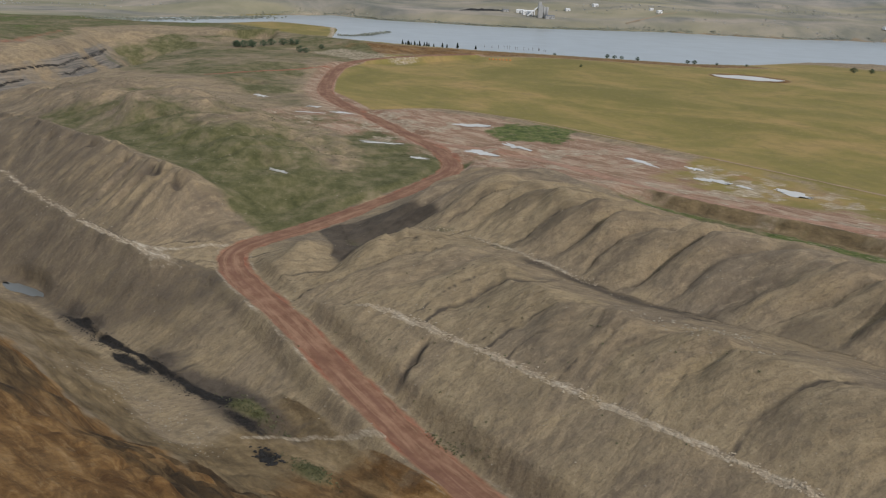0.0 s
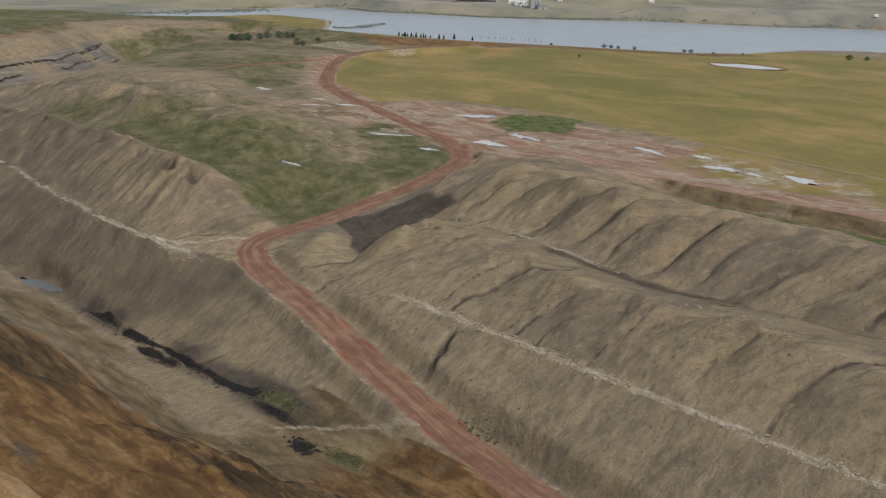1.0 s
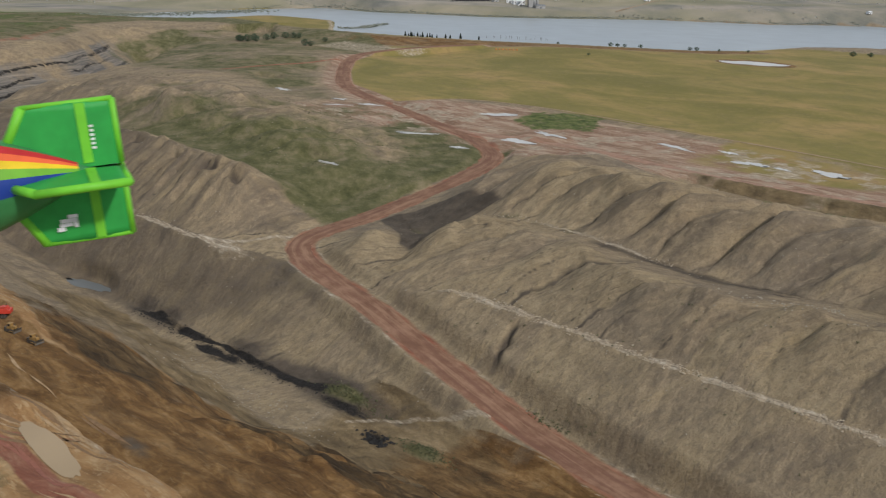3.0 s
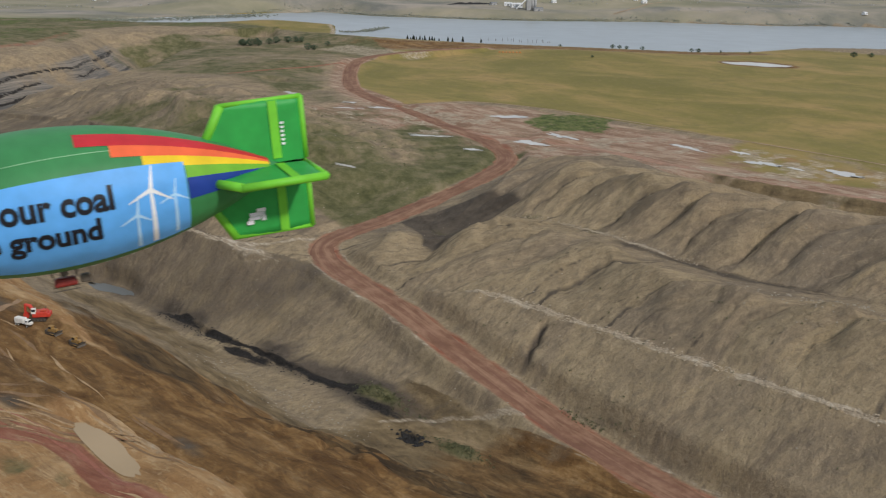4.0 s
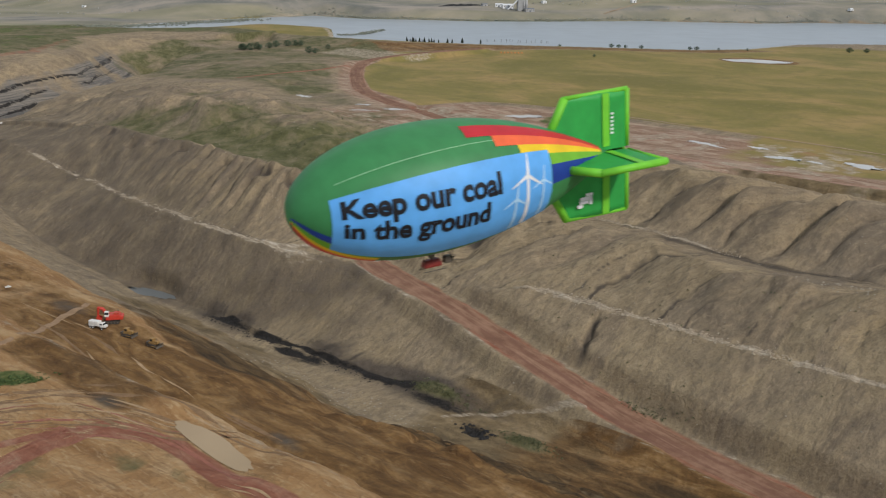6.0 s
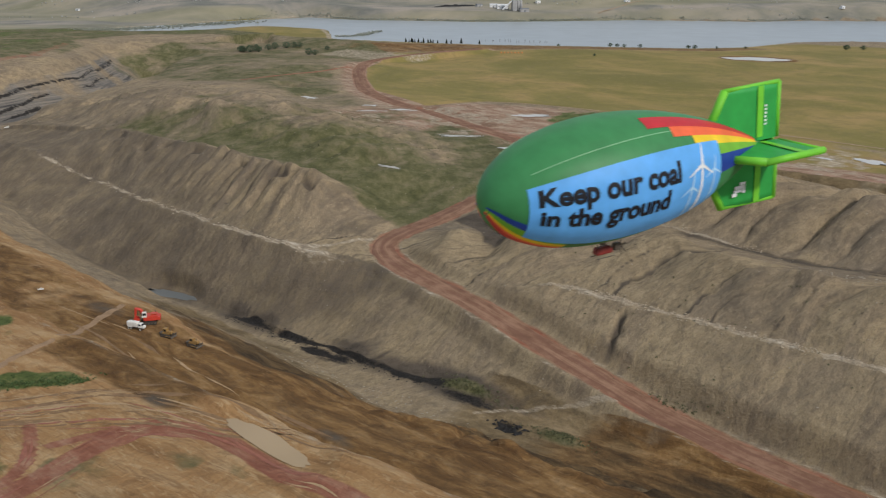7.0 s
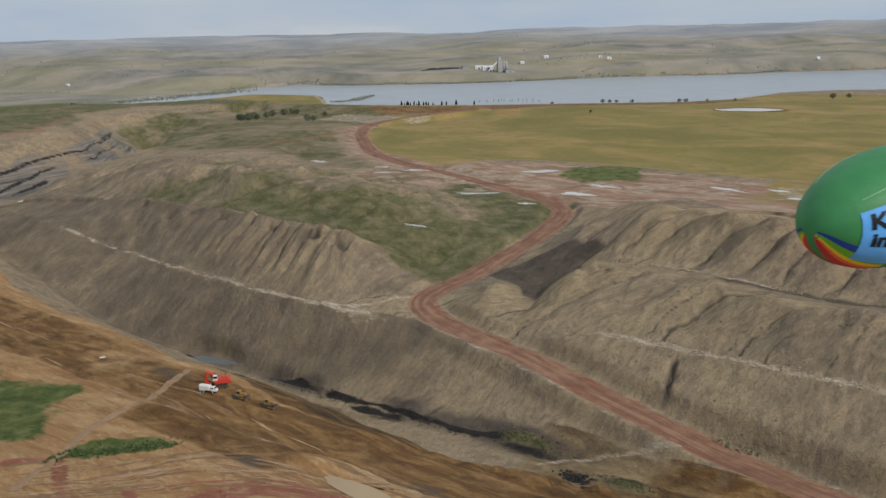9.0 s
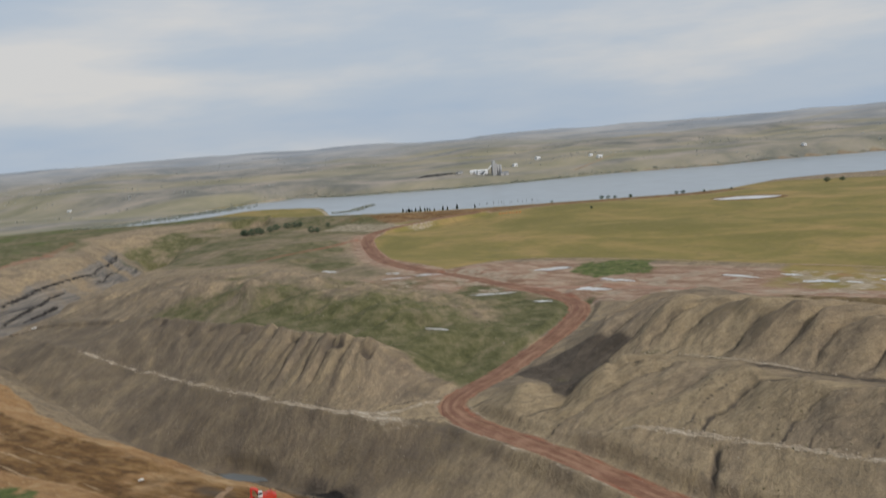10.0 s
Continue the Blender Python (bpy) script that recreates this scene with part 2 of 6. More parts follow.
def road_material():
    m = Mat("red_scoria", 0.95)
    m.b.inputs["Specular IOR Level"].default_value = 0.15
    join = m.n.new("ShaderNodeCombineXYZ")
    m.put(join, 0, m.sum("MULTIPLY", m.attr("run"), 0.022)), m.put(join, 1, m.sum("MULTIPLY", m.attr("across"), 4.2))
    lanes = m.noise(1.0, 8, 0.7, join.outputs[0], 0.6)
    tone = m.ramp(m.noise(0.09, 7, 0.68), (0.36, (0.160, 0.084, 0.054)), (0.50, (0.212, 0.114, 0.074)), (0.64, (0.28, 0.162, 0.108)))
    c = m.mix(m.ramp(lanes, (0.40, 0.75), (0.49, 0.0)), tone, (0.165, 0.085, 0.060))
    c = m.mix(m.ramp(lanes, (0.52, 0.0), (0.62, 0.65)), c, (0.325, 0.20, 0.132))
    m.color(m.mix(m.ramp(m.noise(0.9, 5, 0.65), (0.45, 0.0), (0.8, 0.4)), c, (0.205, 0.108, 0.073)))
    m.bump(m.sum("ADD", m.noise(0.8, 6, 0.65), lanes), 0.5, 0.35)
    return m.m


def water_material(name, color, rough, ripple):
    m = Mat(name, rough)
    m.color(m.ramp(m.noise(0.02, 4), (0.3, tuple(c * 0.8 for c in color)), (0.7, color)))
    m.b.inputs["IOR"].default_value = 1.33
    m.bump(m.noise(ripple, 4), 0.12, 0.15)
    return m.m


GROUND, ROAD = ground_material(), road_material()
TRACK = simple("pale_track_dirt", (0.33, 0.235, 0.15), 0.95, 0, 0.25, 0.35)
PINK_ROAD = simple("washed_pink_scoria", (0.33, 0.195, 0.132), 0.95, 0, 0.16, 0.4)
CUT_DIRT = simple("tan_track_dirt", (0.29, 0.185, 0.105), 0.95, 0, 0.25, 0.35)
RUT_PALE = simple("dry_wheel_rut", (0.37, 0.25, 0.138), 0.95, 0, 0.4, 0.35)
RUT_DARK = simple("moist_wheel_rut", (0.215, 0.128, 0.064), 0.95, 0, 0.4, 0.4)
RUT_RED = simple("red_wheel_rut", (0.28, 0.105, 0.068), 0.95, 0, 0.4, 0.35)
PIT_WATER = water_material("grey_pit_water", (0.15, 0.16, 0.16), 0.3, 0.8)
# lake and puddles: reflected sky is partly put into the pale base colour
LAKE_WATER = water_material("lake_water", (0.33, 0.37, 0.40), 0.28, 0.35)
PUDDLE_WATER = water_material("puddle_water", (0.60, 0.585, 0.56), 0.3, 0.8)
MUD_WATER = water_material("muddy_water", (0.40, 0.29, 0.17), 0.18, 0.8)


# ---- terrain: u runs along the spoil ridges, v across them ----
STRIKE = math.radians(-41.6)
CU, SU = math.cos(STRIKE), math.sin(STRIKE)


def uv_of(x, y):
    return x * CU + y * SU, -x * SU + y * CU


def xy_of(u, v):
    return u * CU - v * SU, u * SU + v * CU


def lattice(ix, iy, seed):
    h = (ix.astype(np.int64) * 374761393 + iy.astype(np.int64) * 668265263 + seed * 1442695041) & 0xFFFFFFFF
    h = ((h ^ (h >> 13)) * 1274126177) & 0xFFFFFFFF
    return ((h ^ (h >> 16)) & 0xFFFF) / 32767.5 - 1.0


def vnoise(x, y, seed=0):
    """Smooth value noise, -1 to 1."""
    x, y = np.broadcast_arrays(np.asarray(x, float), np.asarray(y, float))
    ix, iy = np.floor(x), np.floor(y)
    fx, fy = x - ix, y - iy
    fx, fy = fx * fx * fx * (fx * (6 * fx - 15) + 10), fy * fy * fy * (fy * (6 * fy - 15) + 10)
    ix, iy = ix.astype(np.int64), iy.astype(np.int64)
    a, b = lattice(ix, iy, seed), lattice(ix + 1, iy, seed)
    c, d = lattice(ix, iy + 1, seed), lattice(ix + 1, iy + 1, seed)
    return (a * (1 - fx) + b * fx) * (1 - fy) + (c * (1 - fx) + d * fx) * fy


def fbm(x, y, octaves=4, seed=0):
    total, amp = 0.0, 0.55
    for k in range(octaves):
        total = total + amp * vnoise(x * 2 ** k + 17.3 * k, y * 2 ** k - 9.1 * k, seed + k)
        amp *= 0.5
    return total


def rib_run(w, spacing, seed):
    return w / spacing + 0.38 * vnoise(w / spacing * 0.9, 0.5, seed) + 0.3 * vnoise(w / spacing * 0.35, 0.5, seed + 1)


def rib_tone(w, spacing, seed):
    """A tone of its own for each rib, 0 to 1, and how near its edge a place lies, in ribs."""
    q = rib_run(w, spacing, seed)
    k = np.floor(q)
    return 0.5 + 0.5 * lattice(k.astype(np.int64), np.ones_like(k, dtype=np.int64), seed + 5), np.minimum(q - k, k + 1 - q)


def ribs(w, spacing, seed):
    """Rounded ribs side by side with sharp clefts between them, 0 to about 1, uneven in width and height."""
    q = rib_run(w, spacing, seed)
    k = np.floor(q)
    return np.maximum(np.sin(math.pi * (q - k)), 0) ** 0.65 * (0.75 + 0.4 * lattice(k.astype(np.int64), np.zeros_like(k, dtype=np.int64), seed + 2))


def step(x, a, b):
    t = np.clip((x - a) / (b - a), 0, 1)
    return t * t * (3 - 2 * t)


def knots(u, table):
    return np.interp(u, [k[0] for k in table], [k[1] for k in table])


# Cross-section lines of the mine: for each, where it runs (v) and how high it is (z), along u.
TOE_V = ((-1500, 330), (-1050, 330), (-820, 262), (-700, 240), (-300, 240), (-200, 236), (200, 225))
FLOOR_Z = ((-1500, -45), (-1046, -50), (-900, -56), (-752, -66), (-640, -82), (-560, -87), (200, -87))
BENCH_V = ((-1100, 380), (-820, 306), (-716, 303), (-650, 290), (-542, 281), (-467, 282), (-425, 298), (-360, 302), (-303, 315), (-230, 310), (-134, 302), (200, 280))
BENCH_Z = ((-1100, -46), (-820, -37), (-740, -48), (-650, -48.5), (-542, -49.5), (-467, -52), (-425, -56), (-360, -57), (-318, -49), (-270, -50), (-134, -49), (200, -50))
CREST2_V = ((-1100, 400), (-820, 357), (-756, 348), (-650, 342), (-525, 335), (-488, 342), (-470, 347), (-404, 344), (-388, 351), (-372, 362), (-350, 376), (-302, 366), (-236, 350), (-190, 344), (-136, 343), (200, 335))
CREST2_Z = ((-1100, -46), (-860, -30), (-807, -22), (-756, -15.5), (-650, -14.5), (-525, -16.5), (-507, -27), (-488, -42), (-470, -47.5), (-430, -49), (-404, -40), (-390, -44), (-378, -42), (-364, -34), (-350, -26.5), (-302, -29), (-236, -25), (-190, -24), (-136, -22.5), (200, -20))
VALLEY_V = ((-700, 366), (-520, 366), (-480, 386), (-425, 388), (-396, 370), (-372, 384), (-340, 396), (-300, 397), (-220, 387), (200, 380))
VALLEY_Z = ((-1100, -45), (-900, -30), (-820, -22), (-640, -21), (-560, -23), (-514, -32), (-481, -46), (-450, -45), (-425, -41.5), (-408, -44), (-390, -45), (-374, -39), (-350, -29), (-290, -29), (-250, -31.5), (-200, -33), (-140, -30), (200, -26))
CREST3_V = ((-700, 437), (-341, 440), (-271, 437), (-220, 433), (-160, 426), (200, 420))
CREST3_Z = ((-1100, -42), (-950, -30), (-872, -10), (-819, -3), (-693, -2.5), (-627, -9), (-575, -11.5), (-514, -25), (-475, -34), (-445, -37), (-420, -33), (-385, -14), (-345, -0.5), (-271, 0), (-220, -3), (200, -3))
BACK_Z = ((-1100, -40), (-980, -25), (-900, -8), (-773, 0.5), (-650, -8), (-560, -22), (-481, -33), (-440, -33), (-410, -29), (-372, -9), (-333, -1), (-270, -4), (-220, -9), (200, -10))
APRON_Z = ((-1150, -36), (-1050, -25), (-908, -9), (-800, -14), (-700, -19), (-560, -27), (-470, -29), (-330, -19), (-245, -20), (200, -21))
FLAT_Z = ((-1200, -36), (-1100, -22), (-900, -12), (-800, -20), (-640, -21), (-550, -26), (-470, -27), (-240, -26.5), (200, -26))
FIELD_Z = ((-1400, -30), (-1250, -24), (-1100, -12), (-980, -9), (-886, -20), (-506, -22), (200, -19))
RISE_Z = ((-1400, -16), (-1255, -13), (-1000, -17), (-600, -9), (-300, -5), (200, -4))
SHORE_Z = ((-1900, 0), (-1300, -1), (-1050, -0.5), (-300, 2.5), (200, 5))

LAKE_Z = -2.0
# The edge of the cut on the side of the untouched land: x, y.
HIGHWALL = ((174, 46), (19, 173), (-58, 236), (-112, 280), (-140, 294), (-176, 318), (-238, 380), (-299, 447), (-338, 493), (-387, 558), (-480, 720), (-560, 880), (-590, 970), (-580, 1080), (-558, 1170), (-518, 1250), (-530, 1480), (-470, 1600), (-400, 1640))
# The lake's near and far shores: x, y.
LAKE = ((-640, 1800), (-602, 1862), (-516, 1985), (-415, 2126), (-269, 2270), (-133, 2160), (-28, 2143), (126, 2103), (304, 2126), (528, 2184), (792, 2130), (960, 2178), (1184, 2154), (1800, 2150),
        (1800, 1450), (784, 1505), (712, 1526), (597, 1505), (472, 1407), (378, 1386), (197, 1431), (63, 1458), (-52, 1506), (-120, 1545), (-183, 1585), (-190, 1700), (-206, 1826), (-280, 1900), (-348, 1932), (-415, 1835), (-470, 1795), (-560, 1770))
# Roads: u, v, z of the centre line.
HAUL_ROAD = ((40, 225, -88), (-60, 238, -86), (-168, 251, -83), (-223, 260, -79.5), (-261, 267, -74), (-299, 275, -68.5), (-355, 289, -61), (-410, 302, -57), (-438, 313, -54.5), (-450, 328, -52.5), (-451, 348, -50.5), (-445, 374, -47), (-443, 423, -42), (-443, 474, -36), (-456, 530, -32), (-483, 561, -30), (-526, 587, -28.5),
             (-587, 611, -27), (-641, 631, -25), (-708, 652, -22), (-784, 693, -20), (-863, 768, -19), (-929, 842, -17), (-966, 905, -14), (-953, 950, -9), (-917, 1000, -4), (-880, 1060, -1))
BRANCH_ROAD = ((-560, 601, -27.8), (-520, 598, -28), (-486, 606, -27.6), (-437, 607, -27), (-398, 603, -26.3), (-311, 586, -26), (-245, 581, -26), (-191, 586, -25.5), (-150, 588, -25), (100, 600, -25))
FIELD_TRACK = ((-671, 649, -22), (-638, 718, -22), (-559, 739, -22), (-468, 734, -22), (-359, 718, -22), (-255, 703, -22), (-184, 690, -22), (100, 640, -22))
# Places where the old crest has slumped: u, v.
SLUMPS = ((-902, 388), (-832, 370), (-802, 367), (-751, 346), (-711, 337), (-690, 343), (-649, 340), (-590, 335), (-546, 329), (-522, 330))
# Standing water: u, v, z, half length, half width, turn in degrees.
PUDDLES = ((-555, 681, -24, 16, 10.5, 20), (-473, 587, -26, 11, 8.8, 0), (-468, 630, -25, 17, 8.4, -25), (-359, 661, -25, 14, 6.3, -12), (-320, 673, -25, 8, 6.3, -20), (-292, 645, -25, 10, 8.0, -15), (-230, 652, -25, 16, 8.4, -15),
           (-547, 550, -25.5, 17, 5.2, 30), (-493, 536, -28, 6, 4.8, 30), (-875, 659, -21, 9, 7.2, 0), (-801, 615, -20.5, 9, 7.2, 0), (-709, 614, -20.5, 8, 6.3, 30), (-664, 610, -20.5, 10, 6.3, 30), (-521, 414, -27, 9, 4.2, 0), (-690, 585, -21, 14, 4.2, 35), (-266, 644, -25, 6, 3.2, -15))



def side_of(x, y, line):
    """Signed distance to an open polyline, positive on its right hand."""
    best, sign, where = np.full(np.shape(x), 1e9), np.ones(np.shape(x)), np.zeros(np.shape(x))
    run = 0.0
    for (ax, ay), (bx, by) in zip(line[:-1], line[1:]):
        dx, dy = bx - ax, by - ay
        ll = math.hypot(dx, dy)
        t = np.clip(((x - ax) * dx + (y - ay) * dy) / ll ** 2, 0, 1)
        d = np.hypot(x - ax - t * dx, y - ay - t * dy)
        s = np.sign((x - ax) * dy - (y - ay) * dx)
        hit = d < best - 1e-6
        best, sign, where = np.where(hit, d, best), np.where(hit, s, sign), np.where(hit, run + t * ll, where)
        run += ll
    return best * np.where(sign == 0, 1, sign), where


def inside(x, y, poly):
    n, odd = len(poly), np.zeros(np.shape(x), bool)
    for k in range(n):
        (ax, ay), (bx, by) = poly[k], poly[(k + 1) % n]
        if ay != by:
            odd ^= ((ay > y) != (by > y)) & (x < (bx - ax) * (y - ay) / (by - ay) + ax)
    return odd


def spoil(u, v):
    """The mined side: pit floor, spoil slopes, bench, ridges, the levelled land and the field behind."""
    warp = 7 * vnoise(u / 31, v / 60, 5) + 2.5 * vnoise(u / 11, v / 40, 6)
    rough = step(v, 235, 300) * (1 - step(v, 470, 540))
    toe_v, bench_v, c2_v = knots(u, TOE_V), knots(u, BENCH_V), knots(u, CREST2_V) + 0.8 * warp
    lump = 1.6 * vnoise(u / 24, 0.5, 8) + 1.2 * vnoise(u / 9, 0.5, 9)
    right = step(u, -400, -370)
    left = 1 - step(u, -540, -500)
    bz = knots(u, BENCH_Z)
    vs = [toe_v - 60, toe_v, bench_v - 3, bench_v + 4, c2_v, knots(u, VALLEY_V), knots(u, CREST3_V) + warp * right,
          480 + 0 * u, 540 + 0 * u, 610 + 0 * u, 760 + 0 * u, 950 + 0 * u, 1125 + 0 * u]
    zs = [knots(u, FLOOR_Z), knots(u, FLOOR_Z), bz, bz + 0.6, knots(u, CREST2_Z) + lump * (0.9 * right + 0.6 * left), knots(u, VALLEY_Z),
          knots(u, CREST3_Z) + 1.2 * lump * right, knots(u, BACK_Z), knots(u, APRON_Z), knots(u, FLAT_Z), knots(u, FIELD_Z), knots(u, RISE_Z), knots(u, SHORE_Z)]
    z = zs[0].copy()
    for k in range(len(vs) - 1):
        t = np.clip((v - vs[k]) / np.maximum(vs[k + 1] - vs[k], 3), 0, 1)
        if k >= 4:
            soft = 0.2 if k == 4 else 0.6
            t = t * t * (3 - 2 * t) * soft + t * (1 - soft)
        z = np.where(v > vs[k], zs[k] + (zs[k + 1] - zs[k]) * t, z)
    def face(a, b, back):
        return step(v, a, a + 0.55 * (b - a)) * (1 - step(v, b + 2, b + back))
    # rounded ribs with sharp clefts between, as the dragline's heaps left them
    w3, w2 = v - vs[5], v - bench_v
    wob = 7 * vnoise(u / 34, v / 30, 15) + 2.2 * vnoise(u / 11, v / 11, 16) + 0.8 * vnoise(u / 4, v / 4, 116)
    rib3 = ribs(u - 0.2 * w3 - 0.010 * np.maximum(w3, 0) ** 2 + wob, 27, 13) + 0.22 * ribs(u - 0.8 * w3 + 1.5 * wob, 9.5, 113) * (0.5 + vnoise(u / 40, v / 20, 213))
    rib2 = ribs(u - 0.15 * w2 - 0.011 * np.maximum(w2, 0) ** 2 + wob, 41, 17) + 0.24 * ribs(u - 0.5 * w2 + 1.5 * wob, 11, 117) * (0.5 + vnoise(u / 40, v / 20, 217))
    rib1 = ribs(u + 0.12 * w2 + 0.7 * wob, 13, 19) + 0.3 * ribs(u + 0.5 * wob, 5.2, 119)
    z = z + right * (10.5 * (rib3 - 0.62) * face(vs[5] - 4, vs[6] + 4, 34) + 6.6 * (rib2 - 0.6) * face(vs[3], vs[4], 16))
    ribl = ribs(u - 0.3 * w3 + 1.3 * wob, 44, 23) * (0.7 + 0.5 * vnoise(u / 60, v / 34, 26)) + 0.14 * ribs(u + 0.5 * w3 + 1.5 * wob, 13, 123)
    z = z + left * ((1.5 + 5.2 * step(u, -690, -560)) * (rib1 - 0.66) * face(vs[3], vs[4], 8) + 10.0 * (ribl - 0.35) * (1 - np.exp(-(((u + 521) / 38) ** 2 + ((v - 416) / 30) ** 2))) * step(v, 376, 415) * (1 - step(v, 470, 560)))
    z = z - 8.0 * step(u, -340, -280) * step(v, 446, 505) * (1 - step(v, 556 + 4 * vnoise(u / 16, 0.3, 67), 563 + 4 * vnoise(u / 16, 0.3, 67)))
    z = z - 0.9 * step(u, -340, -280) * step(v, 545, 552) * (1 - step(v, 560, 566)) * np.abs(vnoise(u / 5, 0.4, 68))
    z = z + left * (3.4 * vnoise(u / 34, v / 26, 126) + 1.5 * vnoise(u / 13, v / 13, 127)) * step(v, 384, 410) * (1 - step(v, 500, 560)) * step(u, -1000, -860)
    # two sharp noses above the road, a hollow between them, slumps in the old crest, a fresh cone
    turn = 1.2 * vnoise(u / 9, v / 9, 61) + 0.5 * vnoise(u / 3.5, v / 3.5, 62)
    for cu, cv, peak, fall, long in ((-404, 344, -37.5, 0.68, 1.0), (-346, 381, -24.8, 0.8, 1.3), (-358, 360, -26.5, 0.8, 1.0), (-880, 440, -4.0, 0.5, 1.2), (-925, 452, -12.0, 0.5, 1.0)):
        away = np.hypot((u - cu) / long, v - cv)
        z = np.where(away < 40, np.maximum(z, peak - fall * np.hypot(away, 2.0) + turn), z)
    # broken ledges on the nose and along the crest
    crag = np.exp(-(((u + 338) / 34) ** 2 + ((v - 374) / 20) ** 2)) + 0.7 * np.exp(-(((u + 372) / 30) ** 2 + ((v - 318) / 14) ** 2)) + 0.5 * np.exp(-((v - c2_v + 4) / 7) ** 2) * right
    z = z + crag * (1.5 * (0.5 - np.abs(vnoise(u / 7 + v / 11, v / 3.4, 128))) + 0.8 * (0.5 - np.abs(vnoise(u / 3 + v / 6, v / 2, 129))))
    for cu, cv in SLUMPS:
        z = z - 6.5 * np.exp(-(((u - cu) / 5.5) ** 2 + ((v - cv) / 4.0) ** 2))
    fine = 1 - np.abs(vnoise((u + 2.5 * vnoise(u / 12, v / 12, 20)) / 3.2, v / 50, 14))
    slope = step(v, toe_v, toe_v + 15) * (1 - step(v, 440, 460))
    z = z - slope * 0.55 * fine ** 3 * (1 - step(np.abs(v - bench_v), 8, 3))
    # one deep wash below the bench, and coal left standing along the toe
    z = z - 3.2 * np.exp(-((u + 270 + 0.15 * (v - 295) + 1.5 * vnoise(v / 5, 0.2, 24)) / 1.7) ** 2) * step(v, 278, 286) * (1 - step(v, 303, 309))
    coal = np.exp(-((v - 235 - 3 * vnoise(u / 30, 0.1, 77)) / 3.0) ** 2) * step(u, -500, -440) * (1 - step(u, -345, -325))
    z = z + coal * (0.6 + 1.2 * vnoise(u / 5, v / 4, 25))
    brow = 238 + 3 * vnoise(u / 30, 0.1, 77) + 1.2 * vnoise(u / 6, 0.6, 79)
    z = z + (2.8 + 1.5 * vnoise(u / 11, 0.2, 76)) * step(v, brow - 1.5, brow + 1.0) * (1 - step(v, brow + 3, brow + 16)) * step(u, -505, -450) * (1 - step(u, -385, -365))
    # broken ground along the bench
    z = z + step(np.abs(v - bench_v), 6, 2) * (0.7 * vnoise(u / 3.3, v / 2.2, 64) + 0.5 * vnoise(u / 8, v / 3, 65)) * (np.abs(u + 420) < 700)
    z = z + 5.0 * np.exp(-(((u + 322) / 16) ** 2 + ((v - 240) / 6) ** 2)) + 2.5 * np.exp(-(((u + 262) / 14) ** 2 + ((v - 226) / 4) ** 2)) - 2.5 * np.exp(-(((u + 287) / 5) ** 2 + ((v - 220) / 3) ** 2))
    z = z + 0.5 * fbm(u / 14, v / 14, 4, 31) * step(v, 220, 260) * (1 - step(v, 560, 640)) + 0.42 * fbm(u / 6, v / 6, 3, 35) * (1 - step(v, 560, 640))
    return z


def lobes(u, v):
    """The tone of each dumped load on the spoil slopes, and the shade painted into the clefts between the loads."""
    w3, w2 = v - knots(u, VALLEY_V), v - knots(u, BENCH_V)
    wob = 7 * vnoise(u / 34, v / 30, 15) + 2.2 * vnoise(u / 11, v / 11, 16) + 0.8 * vnoise(u / 4, v / 4, 116)
    t3, e3 = rib_tone(u - 0.2 * w3 - 0.010 * np.maximum(w3, 0) ** 2 + wob, 27, 13)
    t2, e2 = rib_tone(u - 0.15 * w2 - 0.011 * np.maximum(w2, 0) ** 2 + wob, 41, 17)
    s2, f2 = rib_tone(u - 0.15 * w2 - 0.011 * np.maximum(w2, 0) ** 2 + 1.2 * wob + 40, 17, 18)
    t1, e1 = rib_tone(u + 0.12 * w2 + 0.7 * wob, 13, 19)
    s1, _ = rib_tone(u - 0.25 * w2 + 1.6 * wob, 19, 29)
    left = 1 - step(u, -540, -480)
    up, back = step(w2, -2, 3), step(v, knots(u, CREST2_V) + 6, knots(u, CREST2_V) + 14)
    tone = ((0.32 + 0.36 * s1) * (1 - up) + (t2 * 0.65 + s2 * 0.35) * up) * (1 - back) + t3 * back
    fluted = step(u, -690, -590)
    tone = tone * (1 - left * up) + (0.28 + (0.15 + 0.5 * fluted) * t1) * left * up
    cleft_shade = np.maximum(np.exp(-(e2 * 41 / 1.6) ** 2) * t2, 0.7 * np.exp(-(f2 * 17 / 0.9) ** 2) * (s2 > 0.6)) * up * (1 - back) * (1 - left) + np.exp(-(e3 * 27 / 1.5) ** 2) * t3 * back * (1 - left) + 0.8 * fluted * np.exp(-(e1 * 13 / 0.9) ** 2) * t1 * left * up
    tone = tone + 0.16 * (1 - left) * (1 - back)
    return tone, cleft_shade * (v < 470) * (v > 240)


def poly_gap(x, y, poly):
    d = np.abs(side_of(x, y, tuple(poly) + (poly[0],))[0])
    return np.where(inside(x, y, poly), -d, d)


def smooth_line(line, every=4.0):
    """A Catmull-Rom curve through the line, sampled at even steps."""
    pts = np.array(line, float)
    p = np.vstack([2 * pts[0] - pts[1], pts, 2 * pts[-1] - pts[-2]])
    out = []
    for k in range(1, len(p) - 2):
        n = max(2, int(np.linalg.norm(p[k + 1] - p[k]) / every))
        t = np.linspace(0, 1, n, endpoint=False)[:, None]
        out.append(0.5 * (2 * p[k] + (p[k + 1] - p[k - 1]) * t + (2 * p[k - 1] - 5 * p[k] + 4 * p[k + 1] - p[k + 2]) * t ** 2
                          + (3 * p[k] - p[k - 1] - 3 * p[k + 1] + p[k + 2]) * t ** 3))
    return np.vstack(out + [pts[-1:]])


